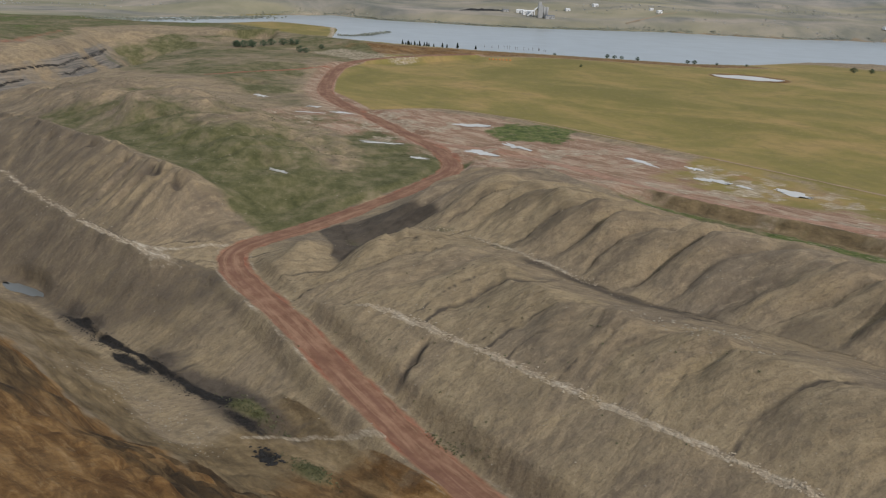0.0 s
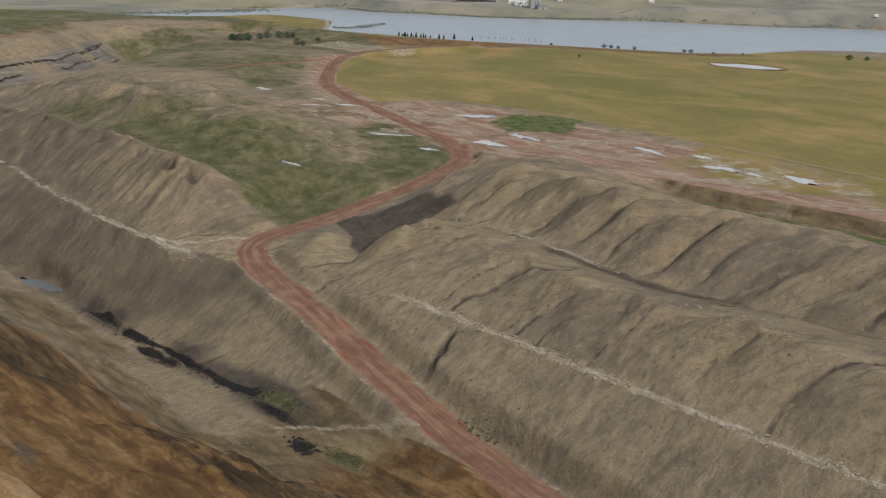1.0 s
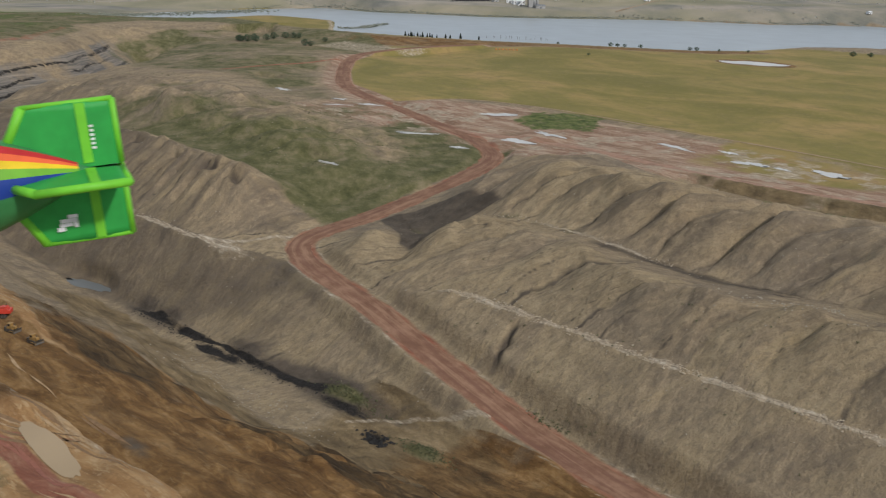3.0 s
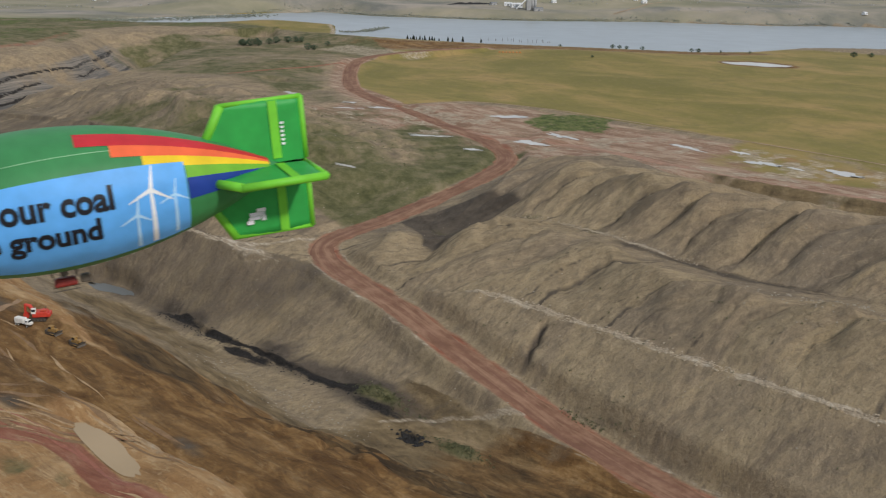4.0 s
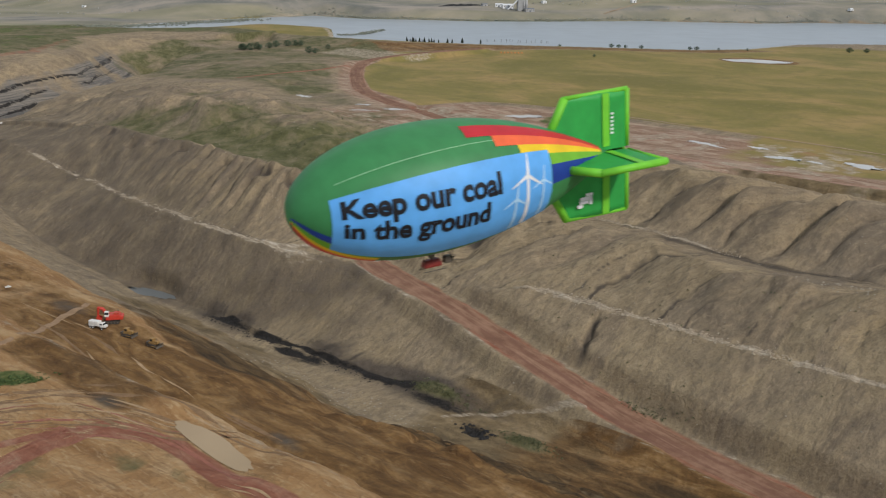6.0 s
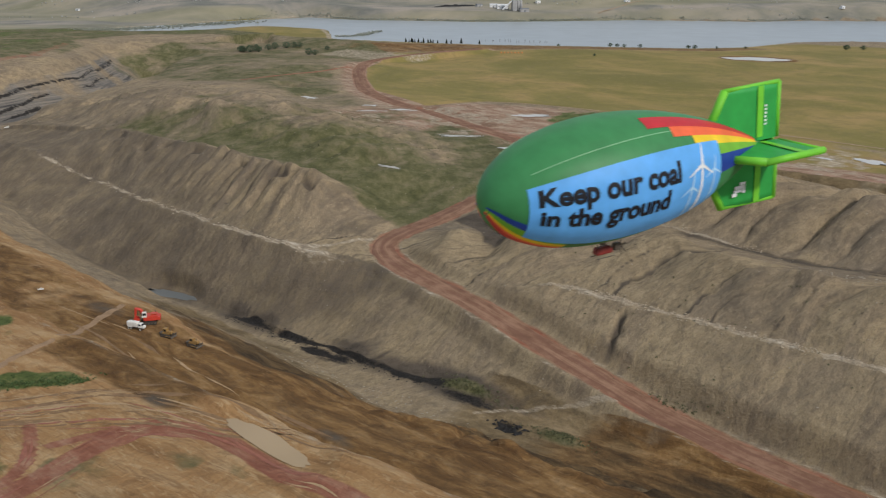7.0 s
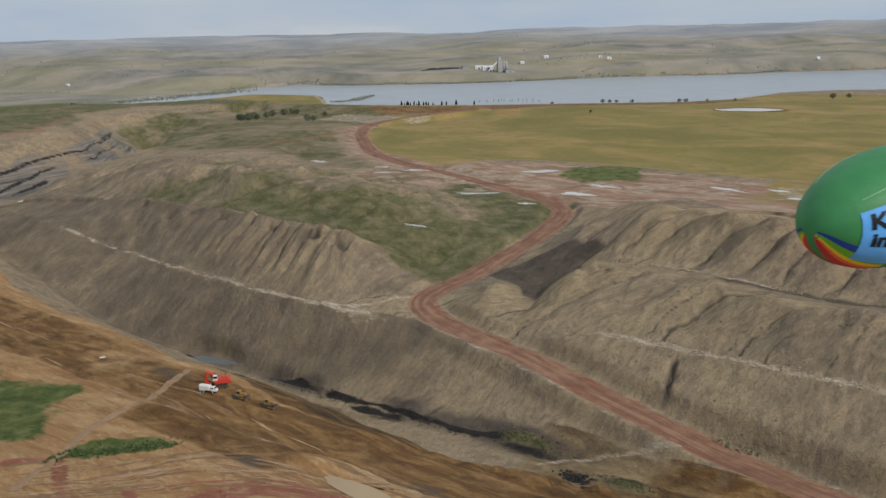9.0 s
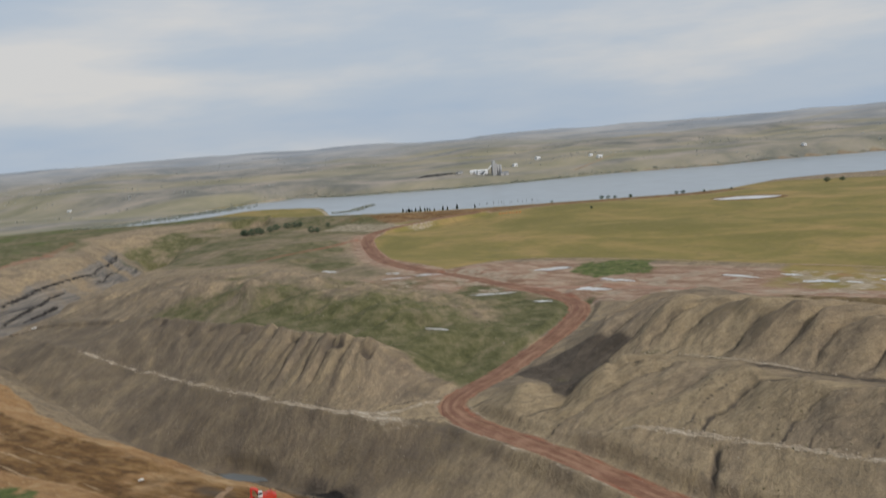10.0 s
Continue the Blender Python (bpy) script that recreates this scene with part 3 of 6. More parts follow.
def road_gap(u, v, line):
    """Distance to the road's centre line, and the road's height there."""
    pts = smooth_line(line, 12.0)
    gap, high = np.full(np.shape(u), 1e9), np.zeros(np.shape(u))
    for a, b in zip(pts[:-1], pts[1:]):
        lo, hi = np.minimum(a, b)[:2] - 40, np.maximum(a, b)[:2] + 40
        m = (u > lo[0]) & (u < hi[0]) & (v > lo[1]) & (v < hi[1])
        if not m.any():
            continue
        du, dv = b[0] - a[0], b[1] - a[1]
        t = np.clip(((u[m] - a[0]) * du + (v[m] - a[1]) * dv) / (du * du + dv * dv), 0, 1)
        d = np.hypot(u[m] - a[0] - t * du, v[m] - a[1] - t * dv)
        better = d < gap[m]
        gap[m] = np.where(better, d, gap[m])
        high[m] = np.where(better, a[2] + t * (b[2] - a[2]), high[m])
    return gap, high


def land(x, y, carve=True):
    u, v = uv_of(x, y)
    z = spoil(u, v)
    # highwall side
    d, s = side_of(x, y, HIGHWALL)
    d = d + 3 * vnoise(x / 25, y / 25, 21) + 1.2 * vnoise(x / 8, y / 8, 22)
    up = -26 + 1.2 * vnoise(x / 60, y / 60, 23) + knots(s, ((0, -2), (1150, 0), (1450, 30), (1750, 33), (2150, 18)))
    cut = knots(u, ((-620, 2), (-430, 1), (-403, 2), (-372, 5), (-325, 7.5), (-270, 10), (-150, 13)))
    edge = 85 + 2.5 * vnoise(u / 22, 0.4, 26) + 0.8 * vnoise(u / 5, 0.4, 27)
    up = up - cut * step(v, edge - 1.5, edge + 3.0) * (s < 900) + 1.6 * np.exp(-((v - edge + 6) / 3.0) ** 2) * step(u, -440, -400)
    up = up - 0.12 * np.maximum(np.minimum(v, 128) - 100, 0) * (s < 900) * step(u, -340, -290)
    drop = np.interp(d, (-7, 0, 13, 28, 41, 64, 74, 95), (0, 1.2, 8, 18, 28, 44, 50, 60))
    far = step(s, 1100, 1250)
    drop_far = np.interp(d, (-90, -34, -10, 26, 36, 52, 70), (0, 4, 12, 44, 47, 60, 66)) * (1 - 0.75 * step(s, 1700, 1900))
    wall = up - drop * (1 - far) - drop_far * far
    wall = wall + 0.35 * fbm(x / 7, y / 7, 3, 28) + 0.25 * vnoise(u / 30, v / 2.2, 29) * (v < 130)
    slump = step(u, -320, -270) * (1 - step(u, -150, -110)) * step(d, -12, 2) * (1 - step(d, 70, 95))
    wall = wall + slump * (3.4 * np.abs(vnoise(u / 13, d / 9, 121)) + 1.6 * np.abs(vnoise(u / 5, d / 4, 122)) - 1.6)
    steps_cut = (1 - far) * step(d, -3, 4) * (1 - step(d, 60, 75))
    wall = wall + steps_cut * (1.3 * vnoise(u / 46, d / 5.5, 123) + 0.7 * vnoise(u / 17, d / 3.0, 124))
    trench = far * step(d, 4, 14) * (1 - step(d, 70, 120))
    z = z * (1 - trench) + np.minimum(z, -55) * trench
    near = (d < 140)
    z = np.where(near, np.maximum(z, wall), z)
    # beyond the lake the country climbs to low hills
    r = np.hypot(x, y)
    climb = np.interp(r, (1500, 1750, 2050, 2200, 2450, 3000, 3800, 4700, 7000), (0, 1, 4, 17, 34, 54, 80, 111, 111))
    roll = fbm(x / 420, y / 420, 4, 40) * np.interp(r, (1700, 2300, 3500, 4600), (0, 15, 32, 20))
    far_land = climb + roll
    w = step(v, 1125, 1330) * step(r, 1500, 1700)
    z = z * (1 - w) + far_land * w
    # lake
    ld = poly_gap(x, y, LAKE)
    near_lake = step(ld, 60, 4)
    z = np.where(ld < 300, z * (1 - near_lake) + (LAKE_Z + 0.9) * near_lake, z)
    z = np.where(ld < 2, LAKE_Z - 0.35, z)
    if carve:
        for line, half, soft in ((HAUL_ROAD, 9.5, 9), (BRANCH_ROAD, 8, 10), (FIELD_TRACK, 2.5, 8)):
            rd, rz = road_gap(u, v, line)
            w = 1 - step(rd, half + 0.5, half + soft)
            z = z * (1 - w) + (rz - 0.25) * w
            if line is HAUL_ROAD:
                z = z + 0.8 * np.exp(-((rd - 10.6) / 1.5) ** 2) * step(fbm(u / 18, v / 18, 3, 95), -0.25, 0.2) * (v < 340)
        for pu, pv, pz, a, b, turn in PUDDLES:
            w = 1 - step(np.hypot(u - pu, v - pv), a + 1, a + 14)
            z = z * (1 - w) + (pz - 0.15) * w
        w = 1 - step(np.hypot((u + 557) / 2.6, v - 239), 8, 13)
        z = z * (1 - w) - 86.75 * w
        w = 1 - step(np.hypot((u + 495) / 1.3, v - 1163), 36, 56)
        z = z * (1 - w) - 0.2 * w
        w = 1 - step(np.hypot(u + 285, (v - 73) * 2.2), 20, 32)
        z = z * (1 - w) - 29.0 * w
    return z, u, v, d, s


# ---- mesh helpers ----
def mesh_of(name, verts, faces, material, smooth=True):
    me = bpy.data.meshes.new(name)
    me.from_pydata([tuple(map(float, p)) for p in verts], [], [tuple(map(int, f)) for f in faces])
    me.materials.append(material)
    if smooth:
        me.shade_smooth()
    return me


def link(name, me, parent=None, label=""):
    ob = new(name, me)
    if parent is not None:
        ob.parent = parent
    if label:
        ob["label"] = label
    return ob


def part(name, bm, material, parent, label="", smooth=False):
    """One bmesh as one mesh object under a thing or a part."""
    me = bpy.data.meshes.new(name)
    bmesh.ops.recalc_face_normals(bm, faces=bm.faces)
    bm.to_mesh(me)
    bm.free()
    me.materials.append(material)
    if smooth:
        me.shade_smooth()
    return link(name, me, parent, label)


def empty(name, m, label="", category="", group="", kind=""):
    ob = new(name)
    ob.matrix_basis = m
    return tagged(ob, label, category, group, kind)


def ground_z(x, y):
    return float(land(np.array([float(x)]), np.array([float(y)]))[0][0])


def on_ground(u, v, turn=0.0, dz=0.0):
    """A pose on the land at u, v, turned about the upright."""
    x, y = xy_of(u, v)
    return pose(x, y, ground_z(x, y) + dz, 0, 0, turn)


SPUR = ((-250, 256, 0), (-281, 244, 0), (-299, 232, 0), (-307, 223, 0))
BEND_PATH = ((-560, 281, 0), (-500, 281, 0), (-475, 290, 0), (-466, 305, 0), (-460, 325, 0))
HILL_TRACK = ((-938, 640, 0), (-938, 710, 0), (-934, 772, 0), (-945, 840, 0))
# Wheel tracks on the cut land: u, v of their lines, and half widths.
CUT_TRACK = ((-385, 10, 0), (-396, 37, 0), (-406, 55, 0), (-414, 85, 0), (-428, 119, 0))
RUTS = ((((-316, -10, 0), (-320, 15, 0), (-324, 31, 0), (-324, 43, 0), (-321, 55, 0), (-308, 62, 0)), 6.5), (((-354, 32, 0), (-338, 23, 0), (-328, 12, 0), (-322, -8, 0)), 3.0),
        (((-318, 58, 0), (-300, 64, 0), (-284, 64, 0), (-263, 61, 0), (-245, 64, 0), (-190, 55, 0)), 6.0), (((-336, 29, 0), (-332, 39, 0), (-328, 47, 0)), 3.2), (((-405, 20, 0), (-391, 30, 0), (-380, 24, 0), (-366, 16, 0)), 3.5))
# The bare hollow between the two noses above the road, its ground darkened: u, v.
HOLLOW = ((-430, 374), (-413, 410), (-378, 420), (-360, 415), (-370, 398), (-362, 380), (-366, 362), (-374, 345), (-388, 346), (-396, 356))
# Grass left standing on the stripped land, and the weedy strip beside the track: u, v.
GRASS_A = ((-560, 66), (-520, 71), (-482, 75), (-466, 77), (-449, 77), (-434, 61), (-425, 48), (-416, 39), (-430, 0), (-520, 0))
GRASS_B = ((-376, 14), (-365, 20), (-350, 21), (-338, 14), (-331, 5), (-346, -10), (-380, -14))
FLAT_GREEN = ((-545, 712), (-480, 750), (-452, 690), (-449, 672), (-495, 645), (-530, 668))
WEEDS = ((-397, 35), (-395, 47), (-379, 59), (-365, 64), (-368, 57), (-382, 43), (-391, 33))


# ---- the land, one sheet to the horizon ----
def growing(a, b, first, rate):
    out, d = [a], first
    sign = 1 if b > a else -1
    while (b - out[-1]) * sign > 0:
        out.append(out[-1] + sign * d)
        d *= rate
    return out


us = sorted(set(growing(-640, -1460, 2.7, 1.0006)[1:] + growing(-1468, -5200, 8, 1.06)[1:]) | set(np.arange(-640, -90, 1.4)) | set(growing(-90, 320, 1.7, 1.02)[1:]) | set(growing(330, 2600, 15, 1.12)))
vs = sorted(set(growing(30, -220, 1.8, 1.03)[1:]) | set(growing(-240, -1800, 16, 1.15)) | set(np.arange(30, 480, 1.25)) | set(growing(480, 1000, 1.6, 1.009)[1:]) | set(growing(1010, 1420, 6, 1.01)) | set(growing(1436, 5600, 9, 1.045)))
us, vs = np.array(us), np.array(vs)
UU, VV = np.meshgrid(us, vs)
XX, YY = xy_of(UU, VV)
ZZ, _, _, WALL_D, WALL_S = land(XX, YY)


def zones(u, v, x, y, z, d, s):
    """How far each kind of ground, or light and shade painted on it, covers each place, 0 to 1."""
    n1, n2 = fbm(x / 45, y / 45, 4, 71), fbm(x / 16, y / 16, 3, 72)
    far = step(s, 1100, 1250)
    east = step(u, -460, -400)
    hw = (d < 26) & (s < 2400)
    upland = np.where(hw, 1 - step(d + 4 * n2, 7 - 9 * np.maximum(far, east), 20 - 11 * np.maximum(far, east)), 0.0)
    ld = poly_gap(x, y, LAKE)
    # the way the loose ground runs down the slopes
    w3, w2 = v - knots(u, VALLEY_V), v - knots(u, BENCH_V)
    right = step(u, -470, -400)
    run = np.where(w2 < 0, u - 0.2 * w2, np.where(w3 < 0, u - 0.15 * w2 - 0.011 * w2 ** 2, u - 0.2 * w3 - 0.010 * w3 ** 2 + 31))
    fall = np.where(v > 470, u, right * run + (1 - right) * (u + 0.12 * w2)) + 5 * vnoise(u / 34, v / 30, 15)
    zs = {}
    near_cut = (s < 900) & (v < 255)
    apron = step(d, 36, 48) * (0.66 + 0.35 * n1) * (1 - step(v + 6 * n2, 222, 232)) * step(u, -560, -510)
    apron = apron * (1 - 0.75 * step(d + 5 * n2, 70, 80) * step(u, -410, -385) * (1 - step(u, -300, -270)))
    mounds = step(u, -335, -295) * step(d, 30, 45) * (1 - step(road_gap(u, v, HAUL_ROAD)[0], 24, 12)) * (v < 258) * (0.95 + 0.4 * n1)
    zs["tan"] = upland * (1 - far)
    zs["ochre"] = np.maximum(apron * near_cut, 0.95 * mounds * near_cut)
    edge2 = edge = 86 + 2.5 * vnoise(u / 22, 0.4, 26)
    brown = step(v, edge - 1, edge + 3) * (1 - step(d, -5, -1)) * (s < 900) * (0.75 + 0.5 * n2) + 0.55 * (v > 86) * step(u, -400, -330) * (1 - step(d, 2, 9)) * (s < 900) + (0.85 + 0.45 * n1) * step(u, -440, -400) * step(d, -3, 5) * (1 - step(d + 6 * n2, 36, 48)) * (s < 900) + 0.62 * step(u, -290, -250) * step(d, 40, 60) * (v < 250) * (0.80 + 0.8 * n1) + 0.6 * step(u, -235, -205) * step(d, 60, 80) * (v < 258) * (0.8 + 0.5 * n1)
    brown = brown + upland * (s < 900) * (v < 84) * step(u, -420, -400) * (1 - step(u, -330, -310)) * step(v, 62, 68) * 0.7
    zs["brown"] = np.clip(brown * (1 - step(u, -400, -470) * step(v + 0.14 * (u + 450) + 4 * n2, 116, 126)), 0, 1)
    rd1, _ = road_gap(u, v, HAUL_ROAD)
    rd2, _ = road_gap(u, v, BRANCH_ROAD)
    # vegetated old spoil and the rough land behind it
    old = step(v, 344, 362 + 10 * n1) * (1 - step(v, 560, 660)) * (1 - step(u, -456, -450)) * step(u, -1250, -1050)
    base_line = np.interp(u, (-1600, -1100, -985, -929, -863, -784, -700, -671, -638, -559, -359, -184, 300), (1100, 1060, 990, 856, 781, 706, 668, 655, 722, 740, 716, 684, 620))
    mid = (v < base_line) * step(v, 560, 640) * (1 - step(v, 1090, 1150)) * (1 - step(u, -700, -640)) * step(u, -1500, -1300)
    edge = step(v, 470, 500) * (1 - step(v, 560, 575)) * step(u, -300, -260)
    open_land = 1 - far * (1 - step(d, 62, 90)) * step(d, -30, -14) * (1 - 0.75 * step(s, 1690, 1780))
    old, mid = old * open_land, mid * open_land
    up_green = upland * step(s, 1000, 1200) * step(d, -34, -60) * (0.78 + 0.35 * n1)
    lush = 0.55 * upland * step(s, 1250, 1400) * step(d, -60, -95) * step(n1, 0.0, 0.3)
    for poly, soft in ((GRASS_A, 8), (GRASS_B, 6), (WEEDS, 3), (FLAT_GREEN, 7)):
        gap = np.full(np.shape(u), 1e3)
        near_land = (u > -700) & (u < -200) & ((v < 130) if poly[0][1] < 130 else (v > 600) & (v < 800))
        gap[near_land] = poly_gap(u[near_land], v[near_land], poly)
        lush = np.maximum(lush, (0.62 if poly in (FLAT_GREEN, GRASS_B) else 0.76) * step(gap + soft * 1.3 * n2 + 0.8 * soft * n1, soft, -soft))
    zs["lush"] = lush
    strip = (0.8 * np.exp(-(((u + 284) / 20) ** 2 + ((v - 48) / 9) ** 2)) + 0.8 * np.exp(-(((u + 335) / 34) ** 2 + ((v - 22) / 16) ** 2))) * step(n2 + 0.7 * n1, -0.1, 0.45)
    valley = 0.45 * np.exp(-(((v - knots(u, VALLEY_V)) / 7) ** 2)) * step(u, -420, -390) * (1 - step(u, -300, -260))
    toe_bush = 0.9 * np.exp(-(((u + 262) / 14) ** 2 + ((v - 224) / 5) ** 2)) + 0.9 * np.exp(-(((u + 322) / 22) ** 2 + ((v - 238) / 5) ** 2))
    humps = vnoise(u / 34, v / 26, 126) + 0.5 * vnoise(u / 13, v / 13, 127)
    low = 0.40 * np.exp(-((v - knots(u, VALLEY_V) - 8) / 22) ** 2)
    zs["green"] = np.clip(old * (0.38 + 0.45 * n1 - 0.22 * humps + low * step(u, -820, -740) + 0.3 * step(u, -640, -560)) * step(u, -860, -780) + 0.2 * step(v, 349, 356) * (1 - step(v, 430, 480)) * step(u, -780, -660) * (1 - step(u, -463, -457)) + mid * (0.62 + 0.4 * n1) + edge * 0.6 + 0.7 * np.exp(-((u + 474) / 17) ** 2) * step(v, 356, 368) * (1 - step(v, 520, 560)) + up_green + strip + valley + toe_bush + 0.8 * np.exp(-(((u + 495) / 34) ** 2 + ((v - 690) / 26) ** 2)), 0, 1)
    # hay field and the country round the lake
    field = step(v - base_line, -6, 6) * (1 - step(v, 1400, 1500)) * step(u, -1900, -1700)
    weedy = step(v, 604, 622) * step(u, -360, -320) * (v < 760) * (0.55 + 0.5 * n1)
    zs["field"] = np.clip(np.maximum(field, weedy), 0, 1)
    # grows with distance; brings in the painted haze
    zs["farness"] = np.clip((np.hypot(x, y) - 2000) / 2400, 0, 1)
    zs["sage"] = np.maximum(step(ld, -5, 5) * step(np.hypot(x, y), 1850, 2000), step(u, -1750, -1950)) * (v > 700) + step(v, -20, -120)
    # red scoria beside the roads and on the trampled flats
    flat_all = step(v, 520, 560) * (1 - step(v - base_line, -30, 4)) * step(u, -760, -680)
    flats = flat_all * (0.16 + 0.4 * n1) * (1 - zs["lush"])
    zs["flat"] = np.clip(np.maximum.reduce([flat_all * (0.82 + 0.4 * n1), 0.42 * (1 - step(rd1, 8.5, 14 + 5 * n2)) * (1 - step(v, 372, 385) * (v < 560) * (u < -440)), 0.7 * (1 - step(rd1, 14, 40)) * step(v, 520, 560), 0.7 * (1 - step(rd2, 8, 24))]), 0, 1) * (v > 120)
    zs["tan"] = np.maximum(zs["tan"], 0.2 * flat_all)
    dam = 1.0 * step(ld, 95, 70) * step(ld, 8, 22) * step(u, -1180, -1100) * (1 - step(u, -560, -480)) * (v < 1320)
    cross = 0
    for line, wide in RUTS:
        rg, _ = road_gap(u, v, line)
        cross = np.maximum(cross, 1 - step(rg, wide * 0.5, wide))
    zs["red"] = np.clip(np.maximum.reduce([0.62 * (1 - step(rd1, 8, 12.5)), 0.45 * (1 - step(rd2, 5, 12)), 0.8 * (1 - step(road_gap(u, v, HILL_TRACK)[0], 1.5, 5)), flats, 0.95 * cross * upland, 0.5 * upland * far * step(d, -60, -50) * (1 - step(d, -42, -34)) * (s < 1700)]), 0, 1)
    zs["field"] = zs["field"] * (1 - dam)
    rim = np.hypot((u + 495) / 1.3, v - 1163)
    ring = step(rim, 22, 30) * (1 - step(rim, 36, 48))
    zs["field"] = zs["field"] * (1 - 0.8 * ring)
    bank = step(u, -340, -290) * step(v, 546, 552) * (1 - step(v, 566, 571)) * (0.62 + 0.5 * n2)
    zs["ochre"] = np.maximum(zs["ochre"], 1.2 * bank)
    zs["green"] = zs["green"] * (1 - 0.8 * bank)
    zs["brown"] = np.maximum(zs["brown"], np.maximum(0.62 * dam, 0.8 * ring))
    bench = np.exp(-((v - knots(u, BENCH_V) - 0.8 * vnoise(u / 9, 0.7, 83)) / 2.5) ** 2) * (0.66 + 0.55 * vnoise(u / 12, 0.3, 84) + 0.2 * vnoise(u / 4, 0.3, 184)) * step(np.abs(u + 405), 42, 95) * step(u, -850, -800) * (1 - 0.25 * (u < -500))
    thaw = np.exp(-((v - knots(u, VALLEY_V)) / 2.0) ** 2) * step(u, -340, -310) * (1 - step(u, -260, -230)) * 0.8
    dry = flat_all * step(n2 + 0.6 * n1, 0.0, 0.4) * 0.62 * (1 - zs["lush"]) + 0.6 * step(v, 930, 960) * (1 - step(v, 1000, 1030)) * step(u, -1130, -1100) * (1 - step(u, -920, -900))
    patch = np.exp(-(((u + 470) / 22) ** 2 + ((v - 283) / 8) ** 2)) * 0.62
    lane = upland * (0.42 * np.exp(-((v - edge2 + 3) / 2.6) ** 2) * (s < 900) * step(u, -450, -430))
    beach = step(ld, 14, 4) * (ld > -2) * (v < 1500) * 0.8
    ledge = far * step(d, -42, -30) * (1 - step(d, 4, 9)) * (0.42 + 0.35 * vnoise(d / 5, s / 80, 85)) * step(s, 1270, 1330) * (1 - step(s, 1740, 1800))
    zs["flat"] = np.clip(zs["flat"] + 0.5 * ledge, 0, 1)
    # the term in rd1 paints the berm crest's highlight as a pale line
    zs["pale"] = np.clip(bench * 1.25 + thaw + dry + patch + beach + lane + 0.62 * np.exp(-((rd1 - 10.8) / 1.1) ** 2) * (v < 345) * (0.75 + 0.9 * n2) + 0.6 * (1 - step(road_gap(u, v, SPUR)[0], 0.8, 2.6)) + 0.72 * (1 - step(road_gap(u, v, BEND_PATH)[0], 0.8, 2.8)), 0, 1)
    seam = np.exp(-(((v - 237 - 3 * vnoise(u / 30, 0.1, 77)) / (3.2 + 1.8 * vnoise(u / 19, 0.8, 80))) ** 2)) * step(u, -520, -475) * (1 - step(u, -345, -325))
    lumps = np.exp(-(((u + 287) / 7) ** 2 + ((v - 221) / 4) ** 2)) + 0.8 * np.exp(-(((u + 318) / 24) ** 2 + ((v - 231) / 5) ** 2))
    lay = d + 2.0 * vnoise(y / 50, x / 50, 78)
    onface = far * step(d, -12, 2) * (1 - step(d, 58, 66)) * (s < 1900)
    beds = 0
    for off, wide, first, last in ((12, 2.2, 1320, 1740), (26, 2.6, 1275, 1465), (24, 2.0, 1490, 1660), (40, 3.0, 1300, 1420)):
        beds = np.maximum(beds, np.exp(-((lay - off) / wide) ** 2) * step(s, first, first + 25) * (1 - step(s, last - 25, last)))
    zs["coal"] = np.clip(0.82 * far * beds + (0.98 + 0.5 * vnoise(u / 12, v / 6, 88)) * np.maximum(seam, 0.8 * np.exp(-(((u + 415) / 30) ** 2 + ((v - 229) / 6) ** 2))) + 0.9 * lumps, 0, 1)
    # recess shade along the wash and the valley, put into the ground colour
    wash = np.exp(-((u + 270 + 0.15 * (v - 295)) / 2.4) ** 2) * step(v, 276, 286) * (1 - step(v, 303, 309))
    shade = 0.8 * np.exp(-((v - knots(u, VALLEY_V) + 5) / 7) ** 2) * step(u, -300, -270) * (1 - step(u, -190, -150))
    halo = 0.9 * np.exp(-((v - 238) / 12.0) ** 2) * step(u, -520, -470) * (1 - step(u, -300, -270)) * (0.8 + 0.6 * n1 + 0.5 * n2)
    stain = (0.9 * np.exp(-(((u + 278) / 12) ** 2 + ((v - 99) / 4) ** 2)) + 0.7 * np.exp(-(((u + 305) / 7) ** 2 + ((v - 101) / 3) ** 2))) * (0.8 + 0.8 * n2)
    # shade of the gaps between slumped blocks, painted as umber patches
    void_shade = 0.8 * step(u, -300, -270) * (1 - step(u, -180, -150)) * step(d, 4, 12) * (1 - step(d, 58, 70)) * step(vnoise(u / 13, d / 5, 131) + 0.8 * n2, 0.15, 0.5)
    zs["umber"] = np.clip(void_shade + (0.62 + 0.5 * n1) * step(u, -500, -420) * step(d, 0, 8) * (1 - step(d + 5 * n2, 30, 44)) * (s < 900) + 0.5 * np.clip(mounds, 0, 1) * (0.75 + 1.1 * n1), 0, 1)
    # dark soil in the slump hollows, together with their shade painted in
    slump_dark = 0
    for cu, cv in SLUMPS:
        slump_dark = slump_dark + 0.85 * np.exp(-(((u - cu) / 6.0) ** 2 + ((v - cv) / 4.5) ** 2))
    zs["dark"] = np.clip(wash + slump_dark + halo + stain + shade + 0.75 * upland * np.exp(-(((u + 335) / 9) ** 2 + ((v - 68) / 4) ** 2)) + 0.8 * upland * np.exp(-(((u + 432) / 16) ** 2 + ((v - 112) / 6) ** 2)) + (0.52 - 0.2 * right * (w3 < -8)) * step(fbm(fall / 11, v / 48, 4, 81), 0.12, 0.42) * (v > 235) * (v < 470), 0, 1)
    zs["shale"] = onface * (0.58 + 0.5 * n1) * step(lay, -1, 5) * (1 - step(d, 50, 60)) * (1 - 0.8 * step(s, 1700, 1800))
